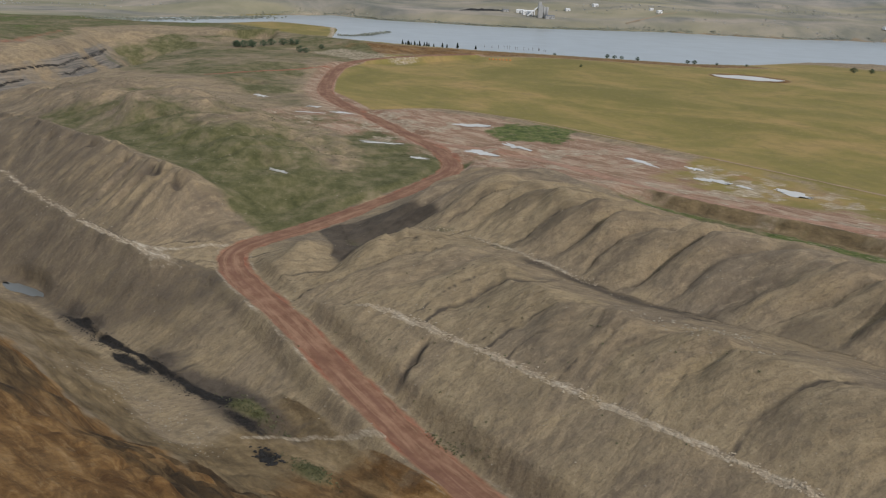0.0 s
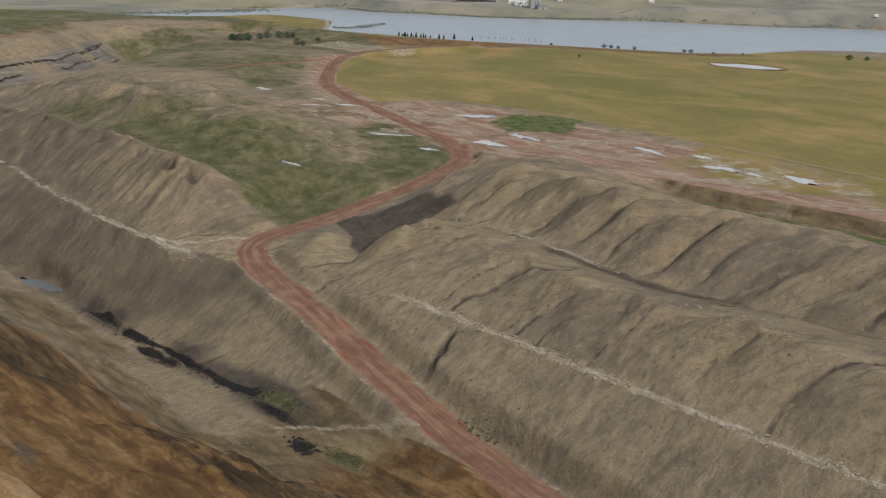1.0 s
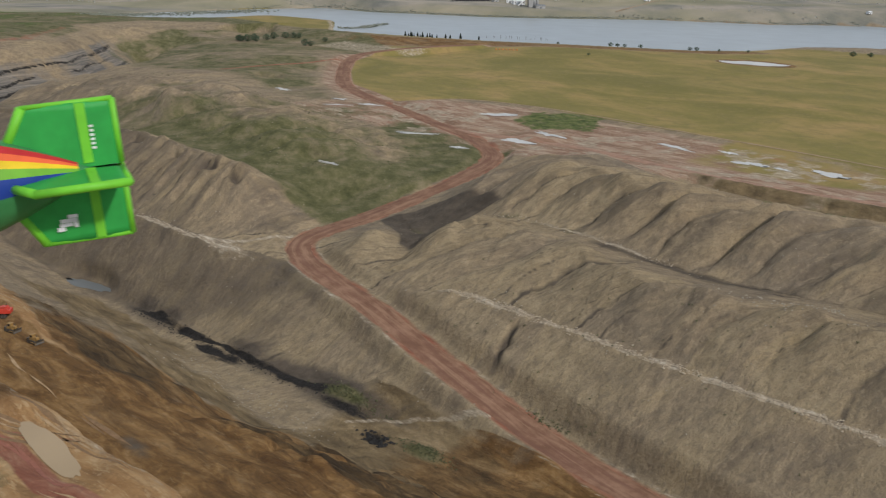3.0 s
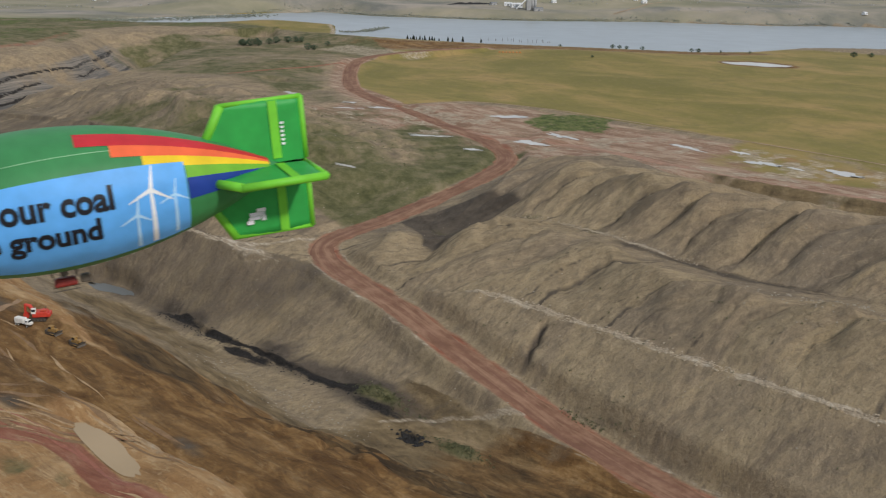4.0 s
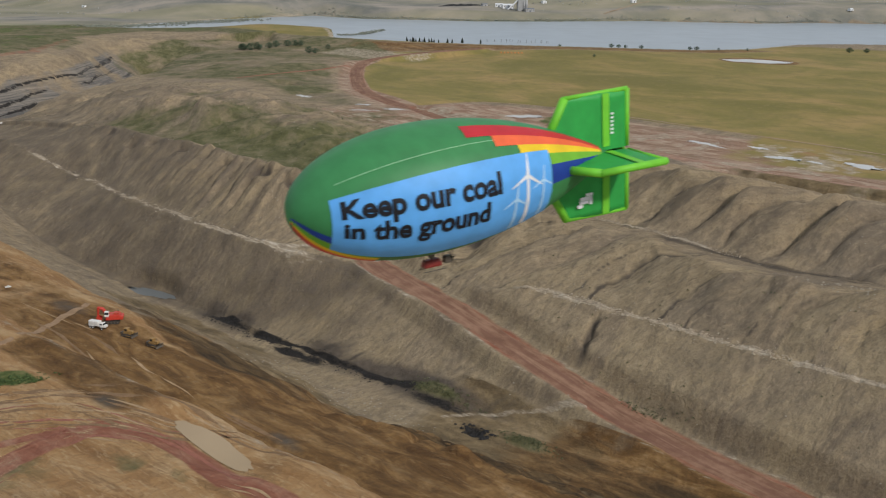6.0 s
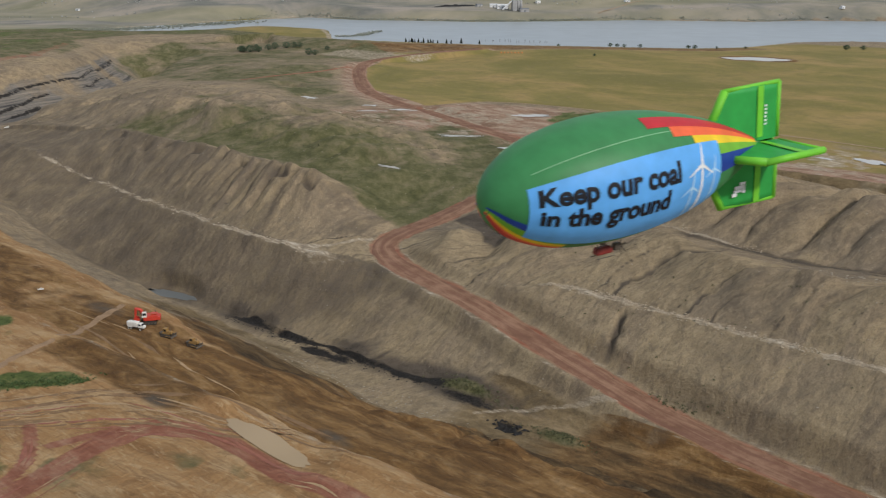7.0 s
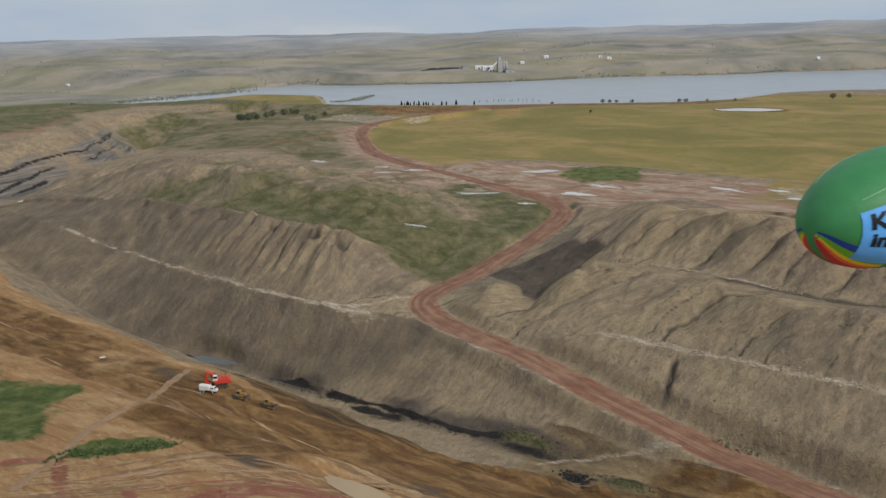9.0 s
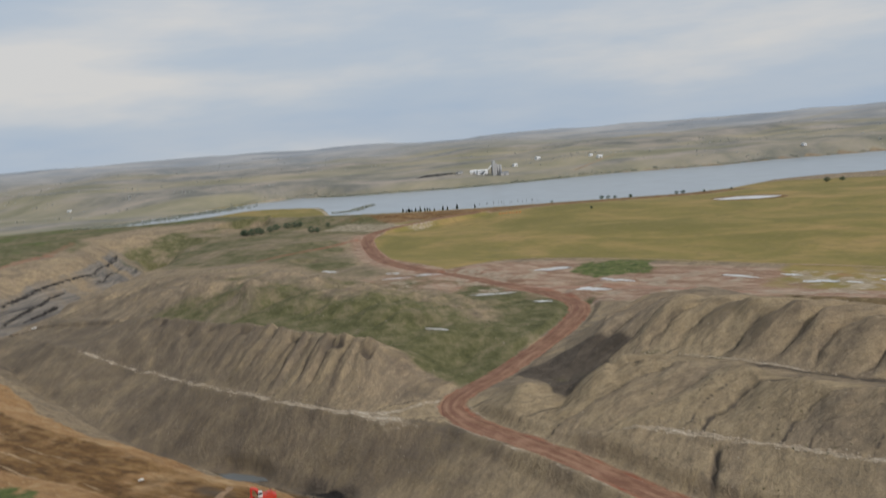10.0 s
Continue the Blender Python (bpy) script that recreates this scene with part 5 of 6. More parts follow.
def build_airship():
    ship = empty("airship", AIRSHIP, "flying green hot-air airship with rainbow stripes and blue slogan banner", "airship")
    bm = bmesh.new()
    xs = [HULL_FAT * (1 - math.cos(math.pi / 2 * k / 18)) for k in range(19)] + steps(HULL_FAT, HULL_LONG, 34)[1:]
    rings = [[bm.verts.new(hull_at(x, 360 * j / 96)) for j in range(96)] for x in xs[1:]]
    tip = bm.verts.new((0, 0, 0))
    for j in range(96):
        bm.faces.new((tip, rings[0][j], rings[0][(j + 1) % 96]))
    for p, q in zip(rings[:-1], rings[1:]):
        for j in range(96):
            bm.faces.new((p[j], q[j], q[(j + 1) % 96], p[(j + 1) % 96]))
    bm.faces.new(rings[-1])
    hull = part("envelope", bm, C_GREEN, ship, "dark green gored fabric envelope", True)
    for phi in (38, 121):
        part("seam", made(tube, [hull_at(x, phi + (0.55 * x if phi == 38 else 0), 0.0) for x in steps(3.8, 21 if phi == 38 else 29, 30)], 0.04, 5), C_TAPE, hull, "pale green seam tape")
    for turn in (0, 90, 180, 270):
        fin(ship, turn, turn == 90)
    # rainbow at the tail
    for side in (0, 1):
        def flip(phi):
            return 180 - phi if side else phi
        for name, c, x0, a, b in (("red_stripe", C_RED, 17.4, 54, 70), ("orange_stripe", C_ORANGE, 20.2, 42, 54), ("yellow_stripe", C_YELLOW, 22.8, 30, 42), ("light_green_stripe", C_LEAF, 26.5, 16, 30), ("blue_stripe", C_NAVY, 26.5, -8, 16)):
            patch_on_hull(name, steps(x0, 35.2, 20), lambda x: flip(a), lambda x: flip(b), c, ship, 0.05, bands=5)
        for name, c, a, b in (("blue_nose_stripe", C_NAVY, -30, -42), ("yellow_nose_stripe", C_YELLOW, -56, -64), ("leaf_nose_stripe", C_LEAF, -42, -56), ("orange_nose_stripe", C_ORANGE, -64, -72), ("red_nose_stripe", C_RED, -72, -90)):
            def edge(x, phi, w=1.0):
                # the stripes fan out under the nose and bend up towards its tip
                return flip(phi + 26 * math.exp(-x / 1.6))
            patch_on_hull(name, steps(0.12, 7.6 if c is not C_NAVY else 3.8, 22), lambda x: edge(x, a), lambda x: edge(x, b), c, ship, 0.05, bands=4)
    # slogan banner
    def ban_lo(x):
        return -52.0
    def ban_hi(x):
        return 24 + 10 * (x - 3.0) / 23
    for side in (0, 1):
        lo = ban_lo if side == 0 else (lambda x: 180 - ban_lo(x))
        hi = ban_hi if side == 0 else (lambda x: 180 - ban_hi(x))
        ban = patch_on_hull("banner", steps(3.0, 26.4, 44), lo, hi, C_BLUE, ship, 0.08, "sky-blue printed slogan banner", 24)
        if side:
            continue
        hull_text("Keep our coal", 3.7, 0, 2.8, ban, 0.16)
        hull_text("in the ground", 3.9, -23, 2.65, ban, 0.16)
        # three wind turbines in white on the banner
        for x0, base, high, big in ((23.0, -48, 10, 1.0), (25.1, -46, 2, 0.7), (21.5, -48, -10, 0.75)):
            bm = bmesh.new()
            def strip(p0, p1, w0, w1):
                n = 10
                rows = []
                for k in range(n + 1):
                    f = k / n
                    x, phi = p0[0] + (p1[0] - p0[0]) * f, p0[1] + (p1[1] - p0[1]) * f
                    w = w0 + (w1 - w0) * f
                    dx, dp = p1[0] - p0[0], math.radians(p1[1] - p0[1]) * 6
                    ll = math.hypot(dx, dp)
                    nx, np_ = -dp / ll, dx / ll
                    rows.append([bm.verts.new(hull_at(x + s * nx * w, phi + math.degrees(s * np_ * w / 6), 0.12)) for s in (1, -1)])
                for p, q in zip(rows[:-1], rows[1:]):
                    bm.faces.new((p[0], p[1], q[1], q[0]))
            strip((x0, base), (x0, high), 0.26 * big, 0.14 * big)
            for ang in (80, 205, 325):
                strip((x0, high), (x0 + 2.3 * big * math.cos(math.radians(ang)), high + math.degrees(2.3 * big * math.sin(math.radians(ang)) / 6)), 0.2 * big, 0.05)
            part("turbine_print", bm, C_PALE if big < 0.9 else C_WHITE, ban, "printed white wind turbine")
    # marks on the fins: unreadable lettering as bars, a white emblem
    bm = bmesh.new()
    for k in range(6):
        z = 2.2 + 0.42 * k
        bm.faces.new([bm.verts.new((x, -0.52, y)) for x, y in ((36.8, z), (37.15, z), (37.15, z + 0.24), (36.8, z + 0.24))])
    part("registration_bars", bm, C_WHITE, ship, "small white bars of registration lettering")
    bm = bmesh.new()
    for x, z, w, h in ((33.2, -4.9, 1.2, 0.35), (33.5, -4.5, 1.6, 0.4), (33.9, -4.1, 0.9, 0.35), (32.7, -5.3, 0.7, 0.4), (34.1, -4.8, 0.4, 0.9)):
        bm.faces.new([bm.verts.new((x + a * w / 2, -0.56, z + b * h / 2)) for a, b in ((-1, -1), (1, -1), (1, 1), (-1, 1))])
    part("emblem", bm, C_WHITE, ship, "plain white emblem patch")
    # scalloped skirt along the keel, and the nacelle below it
    bm = bmesh.new()
    pts = []
    for k in range(61):
        x = 8 + 15 * k / 60
        pts.append(Vector((x, 0, -hull_r(x) - 0.1 - 0.22 * abs(math.sin(k * math.pi / 5)))))
    tube(bm, pts, 0.09, 5)
    part("keel_skirt", bm, C_WHITE, ship, "white scalloped cable skirt along the keel")
    gx, gz = 14.6, -HULL_WIDE - 1.35
    gon = part("gondola", made(box, (2.2, 1.1, 0.8), (gx, 0, gz), (0, 0, 0), 0.22, 0.85), P_GONDOLA, ship, "small red open gondola")
    for dx in (-1.0, 1.0):
        for dy in (-0.5, 0.5):
            part("strut", made(tube, [(gx + dx, dy, gz + 0.4), (gx + dx * 1.3, dy * 1.3, -HULL_WIDE + 0.25)], 0.05, 6), P_STEEL, gon)
    part("burner", made(wheel, 0.35, 0.5, (gx, 0, gz + 0.85)), P_STEEL, gon, "steel burner above the gondola")
    part("engine", made(box, (0.9, 0.7, 0.8), (gx + 1.8, 0, gz + 0.05), (0, 0, 0), 0.15), P_STEEL, gon, "dark engine behind the gondola")
    bm = bmesh.new()
    for k in range(3):
        box(bm, (0.06, 0.14, 2.0), (gx + 2.4, 0, gz + 0.05), (60 * k, 0, 0), 0.02)
    part("propeller", bm, P_STEEL, gon)
    for s in (-1, 1):
        part("skid", made(tube, [(gx - 1.2, s * 0.55, gz - 0.7), (gx + 1.2, s * 0.55, gz - 0.7)], 0.06, 6), P_STEEL, gon)


build_airship()


# ---- machines on the stripped bench ----
def track_frame(parent, length, height, width, y, material):
    bm = bmesh.new()
    n, h = 10, height / 2
    loop = []
    for k in range(n + 1):
        t = -math.pi / 2 + math.pi * k / n
        loop.append((length / 2 - h + h * math.cos(t), h + h * math.sin(t)))
    for k in range(n + 1):
        t = math.pi / 2 + math.pi * k / n
        loop.append((-length / 2 + h + h * math.cos(t), h + h * math.sin(t)))
    a = [bm.verts.new((x, y - width / 2, z)) for x, z in loop]
    b = [bm.verts.new((x, y + width / 2, z)) for x, z in loop]
    m = len(loop)
    for k in range(m):
        bm.faces.new((a[k], a[(k + 1) % m], b[(k + 1) % m], b[k]))
    bm.faces.new(a[::-1])
    bm.faces.new(b)
    tr = part("crawler_track", bm, material, parent, "dusty dark steel crawler track")
    for k in range(5):
        part("roller", made(wheel, height * 0.32, width * 1.06, (-length / 2 + h + (length - height) * k / 4, y, h), sides=12), P_STEEL, tr)
    return tr


def excavator(m):
    ob = empty("excavator", m, "large red mining excavator with a white cab on stripped ground", "excavator")
    for y in (-1.9, 1.9):
        track_frame(ob, 6.6, 1.35, 0.9, y, P_TYRE)
    part("car_body", made(box, (4.0, 3.0, 0.8), (0, 0, 1.1), (0, 0, 0), 0.12), P_STEEL, ob)
    house = part("house", made(box, (6.2, 4.2, 2.3), (0.9, 0, 2.9), (0, 0, 0), 0.25, 0.94), P_RED, ob, "red machinery house")
    part("counterweight", made(box, (1.3, 4.3, 1.7), (4.3, 0, 2.6), (0, 0, 0), 0.3), P_RED, house, "rounded red counterweight")
    part("engine_cover", made(box, (2.4, 2.6, 0.6), (2.2, 0, 4.3), (0, 0, 0), 0.15), P_RED, house)
    part("exhaust", made(tube, [(2.8, 0.9, 4.3), (2.8, 0.9, 5.6)], 0.16), P_STEEL, house)
    for k in range(4):
        part("handrail", made(tube, [(-1.6 + 1.4 * k, -2.0, 4.05), (-1.6 + 1.4 * k, -2.0, 4.9), (-0.2 + 1.4 * k, -2.0, 4.9)], 0.05, 5), P_YELLOW, house)
    cab = part("cab", made(box, (1.9, 1.6, 2.3), (-1.6, -1.3, 4.5), (0, 0, 0), 0.15, 0.92), P_WHITE, ob, "white operator cab")
    part("window", made(box, (1.5, 0.06, 1.1), (-1.6, -2.08, 4.8), (4, 0, 0), 0.02), P_GLASS, cab)
    part("windscreen", made(box, (0.06, 1.2, 1.2), (-2.53, -1.3, 4.7), (0, 4, 0), 0.02), P_GLASS, cab)
    boom = part("boom", made(tube, [(-1.8, 0.4, 3.4), (-3.2, 0.5, 6.2), (-5.0, 0.5, 6.9)], [0.75, 0.8, 0.6], 8), P_RED, ob, "red boom bent at the knee")
    part("boom_cylinder", made(tube, [(-2.2, 0.4, 2.6), (-3.6, 0.5, 5.6)], 0.2), P_STEEL, boom, "steel lift cylinder")
    part("stick", made(tube, [(-5.0, 0.5, 7.1), (-5.4, 0.5, 3.4)], [0.6, 0.4], 8), P_RED, ob, "red dipper stick")
    bm = bmesh.new()
    prof = [(0, 0), (-0.5, -1.2), (0.3, -2.2), (1.6, -2.3), (2.0, -1.2)]
    for y in (-0.6, 1.6):
        bm.faces.new([bm.verts.new((-5.6 + x, y, 3.6 + z)) for x, z in prof])
    bm.verts.ensure_lookup_table()
    for k in range(4):
        bm.faces.new((bm.verts[k], bm.verts[k + 1], bm.verts[5 + k + 1], bm.verts[5 + k]))
    bucket = part("bucket", bm, P_RED, ob, "red toothed bucket")
    bucket.modifiers.new("shell", "SOLIDIFY").thickness = 0.12
    for k in range(5):
        part("tooth", made(box, (0.45, 0.16, 0.14), (-3.4, -0.4 + 0.46 * k, 2.4), (0, -20, 0), 0.03), P_STEEL, bucket)
    return ob


def tank_truck(m, tank=True):
    ob = empty("tank_truck", m, "white fuel and service truck parked by the excavator", "truck")
    part("chassis", made(box, (8.0, 1.1, 0.35), (0, 0, 1.0), (0, 0, 0), 0.05), P_STEEL, ob)
    for x in (-3.0, -1.7, 2.8):
        for y in (-1.05, 1.05):
            w = part("wheel", made(wheel, 0.58, 0.42, (x, y, 0.58)), P_TYRE, ob)
            part("rim", made(wheel, 0.3, 0.46, (x, y, 0.58), sides=12), P_WHITE, w)
    cab = part("cab", made(box, (1.9, 2.3, 1.9), (2.5, 0, 2.1), (0, 0, 0), 0.22, 0.88), P_WHITE, ob, "rounded white cab")
    part("hood", made(box, (1.3, 2.0, 1.1), (3.7, 0, 1.65), (0, 0, 0), 0.25), P_WHITE, cab)
    part("windscreen", made(box, (0.06, 1.8, 0.8), (3.46, 0, 2.6), (0, -8, 0), 0.02), P_GLASS, cab)
    for y in (-1.13, 1.13):
        part("side_window", made(box, (1.0, 0.05, 0.6), (2.5, y, 2.55), (0, 0, 0), 0.02), P_GLASS, cab)
    part("tank", made(box, (5.2, 2.35, 2.3), (-1.35, 0, 2.4), (0, 0, 0), 0.4), P_WHITE, ob, "rounded white service tank")
    part("manhole", made(wheel, 0.35, 0.2, (-1.2, 0, 3.6)), P_WHITE, ob)
    part("fender", made(box, (2.4, 2.5, 0.08), (-2.35, 0, 1.32), (0, 0, 0), 0.03), P_WHITE, ob)
    return ob


def dozer(m, label):
    ob = empty("bulldozer", m, label, "bulldozer", "machines on the bench")
    for y in (-1.25, 1.25):
        track_frame(ob, 5.0, 1.25, 0.65, y, P_TYRE)
    part("hull", made(box, (3.6, 1.7, 1.1), (-0.2, 0, 1.35), (0, 0, 0), 0.15), P_YELLOW, ob, "dusty yellow hull")
    hood = part("engine_hood", made(box, (2.3, 1.5, 1.1), (1.5, 0, 2.1), (0, 0, 0), 0.15, 0.92), P_YELLOW, ob, "dusty yellow engine hood")
    part("exhaust", made(tube, [(1.5, 0.3, 2.6), (1.5, 0.3, 3.6)], 0.1), P_STEEL, hood)
    cab = part("cab", made(box, (1.7, 1.7, 1.5), (-0.5, 0, 2.7), (0, 0, 0), 0.12, 0.9), P_YELLOW, ob, "yellow cab with dark glass")
    for y in (-0.85, 0.85):
        part("side_window", made(box, (1.2, 0.06, 0.85), (-0.5, y, 2.85), (3 if y < 0 else -3, 0, 0), 0.02), P_GLASS, cab)
    part("roof", made(box, (2.0, 2.0, 0.14), (-0.5, 0, 3.52), (0, 0, 0), 0.05), P_YELLOW, cab, "dusty yellow cab roof")
    bm = bmesh.new()
    rows = []
    for k in range(6):
        z = 0.1 + 1.5 * k / 5
        x = 3.4 - 0.35 * math.sin(math.pi * k / 5)
        rows.append([bm.verts.new((x, y, z)) for y in (-2.1, 2.1)])
    for p, q in zip(rows[:-1], rows[1:]):
        bm.faces.new((p[0], p[1], q[1], q[0]))
    blade = part("blade", bm, P_STEEL, ob, "curved worn steel blade")
    blade.modifiers.new("plate", "SOLIDIFY").thickness = 0.1
    for y in (-1.7, 1.7):
        part("push_arm", made(tube, [(0.2, y, 0.8), (3.2, y, 0.6)], 0.14), P_YELLOW, ob)
    part("ripper", made(box, (1.0, 1.6, 0.9), (-2.9, 0, 1.2), (0, 15, 0), 0.1), P_STEEL, ob, "steel ripper at the back")
    return ob


def pickup(m, label):
    ob = empty("pickup_truck", m, label, "pickup truck")
    part("body", made(box, (5.4, 1.9, 0.75), (0, 0, 0.85), (0, 0, 0), 0.15), P_WHITE, ob)
    cab = part("cab", made(box, (2.3, 1.75, 0.8), (0.3, 0, 1.6), (0, 0, 0), 0.2, 0.8), P_WHITE, ob)
    part("glass", made(box, (2.0, 1.7, 0.45), (0.3, 0, 1.62), (0, 0, 0), 0.1, 0.85), P_GLASS, cab)
    for x in (-1.7, 1.7):
        for y in (-0.85, 0.85):
            part("wheel", made(wheel, 0.38, 0.26, (x, y, 0.38)), P_TYRE, ob)
    return ob


excavator(on_ground(-402, 114, 8))
tank_truck(on_ground(-400.5, 106.5, -24))
dozer(on_ground(-386, 111, -25), "dusty yellow bulldozer crawling behind the excavator")
dozer(on_ground(-371, 112.5, -32), "dusty yellow bulldozer at the end of the machine line")
cart = pickup(on_ground(-474, 107, 20), "small white utility vehicle on the stripped bench")
cart.scale = (0.5, 0.5, 0.5)
pickup(on_ground(-985, 371, 10), "white pickup truck on the far pit floor")

# row of orange barriers beside the far end of the haul road
P_ORANGE = simple("orange_plastic", (0.62, 0.22, 0.05), 0.6, 0, 1.0)
for k in range(7):
    bar = empty("barrier", on_ground(-840 + 5.2 * k, 1056 + 1.3 * k, -50), "faded orange plastic road barrier by the field", "barrier", "row of orange barriers")
    part("block", made(box, (3.0, 1.2, 2.0), (0, 0, 1.0), (0, 0, 0), 0.25, 0.55), P_ORANGE, bar)
    part("foot", made(box, (3.1, 1.7, 0.3), (0, 0, 0.15), (0, 0, 0), 0.08), P_ORANGE, bar)


# ---- trees and brush ----
def leaf_mat(name, color):
    m = Mat(name, 0.8)
    m.b.inputs["Specular IOR Level"].default_value = 0.2
    g = m.n.new("ShaderNodeNewGeometry").outputs["Random Per Island"]
    m.color(m.mix(m.ramp(m.noise(0.3, 3), (0.3, 0.0), (0.7, 0.6)), m.ramp(g, (0.0, tuple(c * 0.55 for c in color)), (0.5, color), (1.0, tuple(c * 1.5 for c in color))), tuple(c * 0.7 for c in color)))
    return m.m


LEAF_DARK = leaf_mat("dark_conifer_needles", (0.030, 0.040, 0.022))
LEAF_MID = leaf_mat("dull_green_leaves", (0.085, 0.125, 0.075))
LEAF_SHRUB = leaf_mat("grey_green_shrub_leaves", (0.12, 0.125, 0.065))
# the far brush is paled in its colour to pass for distance haze
LEAF_RANGE = leaf_mat("haze_paled_leaves", (0.40, 0.405, 0.39))
LEAF_WEED = leaf_mat("green_weed_leaves", (0.085, 0.125, 0.045))
LEAF_SAGE = leaf_mat("grey_sage_leaves", (0.29, 0.305, 0.255))
BARK = simple("grey_bark", (0.11, 0.085, 0.065), 0.9, 0, 2.0, 0.4)


def leaf_clump(verts, faces, at, size, rng, n=7):
    """A tuft of crossed leaf sprays."""
    for _ in range(n):
        c = Vector(at) + Vector((rng.uniform(-1, 1), rng.uniform(-1, 1), rng.uniform(-0.8, 0.8))) * size * 0.6
        a = Vector((rng.uniform(-1, 1), rng.uniform(-1, 1), rng.uniform(-0.6, 0.6))).normalized() * size * rng.uniform(0.35, 0.7)
        b = a.cross(Vector((rng.uniform(-1, 1), rng.uniform(-1, 1), rng.uniform(-1, 1)))).normalized() * size * rng.uniform(0.25, 0.5)
        k = len(verts)
        verts += [c - a, c + b * 0.8, c + a, c - b]
        faces.append((k, k + 1, k + 2, k + 3))


def make_tree(name, high, wide, conifer, seed, leaf, label):
    rng = random.Random(seed)
    ob = empty(name, Matrix(), label, "tree")
    part("trunk", made(tube, [(0, 0, -0.3), (0.1 * wide * rng.uniform(-1, 1), 0, high * 0.4), (0, 0, high * 0.85)], [high * 0.035, high * 0.025, high * 0.006], 7), BARK, ob, "tapered grey trunk")
    for k in range(5):
        t = rng.uniform(0, 6.28)
        z = high * (0.25 + 0.1 * k)
        part("limb", made(tube, [(0, 0, z), (math.cos(t) * wide * 0.35, math.sin(t) * wide * 0.35, z + high * 0.12)], [high * 0.012, high * 0.004], 5), BARK, ob)
    verts, faces = [], []
    count = 190
    for k in range(count):
        t = rng.uniform(0, 6.283)
        if conifer:
            f = rng.random() ** 1.3
            r = wide * 0.5 * (1 - f) * rng.uniform(0.45, 1.1) + 0.1
            z = high * (0.10 + 0.9 * f)
        else:
            cz = rng.uniform(-1, 1)
            r = wide * 0.5 * math.sqrt(1 - cz * cz) * math.sqrt(rng.uniform(0.05, 1.0)) * (1 + 0.25 * math.sin(3 * t + seed))
            z = high * (0.52 + 0.42 * cz * (1 + 0.15 * math.sin(2 * t)))
        leaf_clump(verts, faces, (r * math.cos(t), r * math.sin(t), z), high * 0.095, rng, 6)
    me = mesh_of("crown", verts, faces, leaf, False)
    link("crown", me, ob, "uneven crown of dark leaves")
    return ob


def grove(base, spots, group):
    """Copies of a tree at u, v, size, turn; the first takes the tree itself."""
    base["group"] = group
    for k, (u, v, size, turn) in enumerate(spots):
        m = on_ground(u, v, turn) @ Matrix.Diagonal((size, size, size, 1))
        if k == 0:
            base.matrix_basis = m
        else:
            ob = copy_thing(base, on_ground(u, v, turn))
            ob.scale = (size, size, size)


rng = random.Random(5)
conifer = make_tree("conifer_tree", 11, 5.5, True, 3, LEAF_DARK, "dark narrow conifer on the lake's near shore")
row = [(-1052 + k * 4.6 + rng.uniform(-1.5, 1.5), 1092 + k * 1.5 + rng.uniform(-3, 3), rng.uniform(0.4, 0.7), rng.uniform(0, 360)) for k in range(11)]
row += [(-985, 1116, 0.65, 40), (-978, 1119, 0.55, 90), (-968, 1133, 0.75, 10), (-941, 1146, 0.55, 200), (-1000, 1112, 0.45, 130)]
grove(conifer, row, "conifers on the near shore")
round_tree = make_tree("broadleaf_tree", 10, 15, False, 8, LEAF_MID, "round dark green tree in a hollow behind the mine")
clump = [(-1236, 902, 0.9, 0), (-1226, 898, 1.0, 60), (-1216, 903, 1.1, 120), (-1206, 912, 0.9, 200), (-1222, 922, 1.0, 30), (-1213, 940, 0.9, 90), (-1217, 958, 1.0, 10), (-1208, 975, 1.0, 290), (-1200, 985, 0.9, 70), (-1194, 992, 0.8, 160), (-1115, 933, 1.0, 20), (-1107, 938, 0.8, 250), (-1129, 989, 0.7, 100), (-1250, 915, 0.7, 45)]
grove(round_tree, clump, "trees in the hollow")
bush = make_tree("shore_bush", 6, 8, False, 13, LEAF_MID, "low rounded green bush on the grass near the water")
grove(bush, [(-748, 1226, 1.0, 0), (-738, 1230, 0.9, 50), (-728, 1234, 0.8, 99), (-704, 1240, 0.9, 140), (-640, 1274, 0.9, 210), (-630, 1277, 1.0, 20), (-560, 1300, 0.6, 80), (-433, 1372, 1.3, 30), (-414, 1390, 1.1, 160), (-696, 1075, 0.6, 0), (-820, 1190, 0.7, 10), (-600, 1288, 0.6, 120)], "bushes along the shore")

# drowned dead trees off the near shore
for k in range(16):
    u, v = -955 + 6.2 * k + rng.uniform(-3, 3), 1192 + 2.6 * k + rng.uniform(-5, 5)
    x, y = xy_of(u, v)
    h = rng.uniform(3, 7)
    bm = bmesh.new()
    tube(bm, [(0, 0, -0.4), (rng.uniform(-0.4, 0.4), 0.2, h * 0.6), (rng.uniform(-0.6, 0.6), 0, h)], [0.3, 0.2, 0.05], 6)
    for b in range(3):
        t, z = rng.uniform(0, 6.28), h * rng.uniform(0.4, 0.8)
        tube(bm, [(0, 0, z), (math.cos(t) * h * 0.22, math.sin(t) * h * 0.22, z + h * 0.15)], [0.12, 0.03], 5)
    snag = part("dead_tree", bm, BARK, None)
    snag.matrix_basis = pose(x, y, LAKE_Z)
    tagged(snag, "bare grey dead tree standing in the lake shallows", "dead tree", "drowned trees")


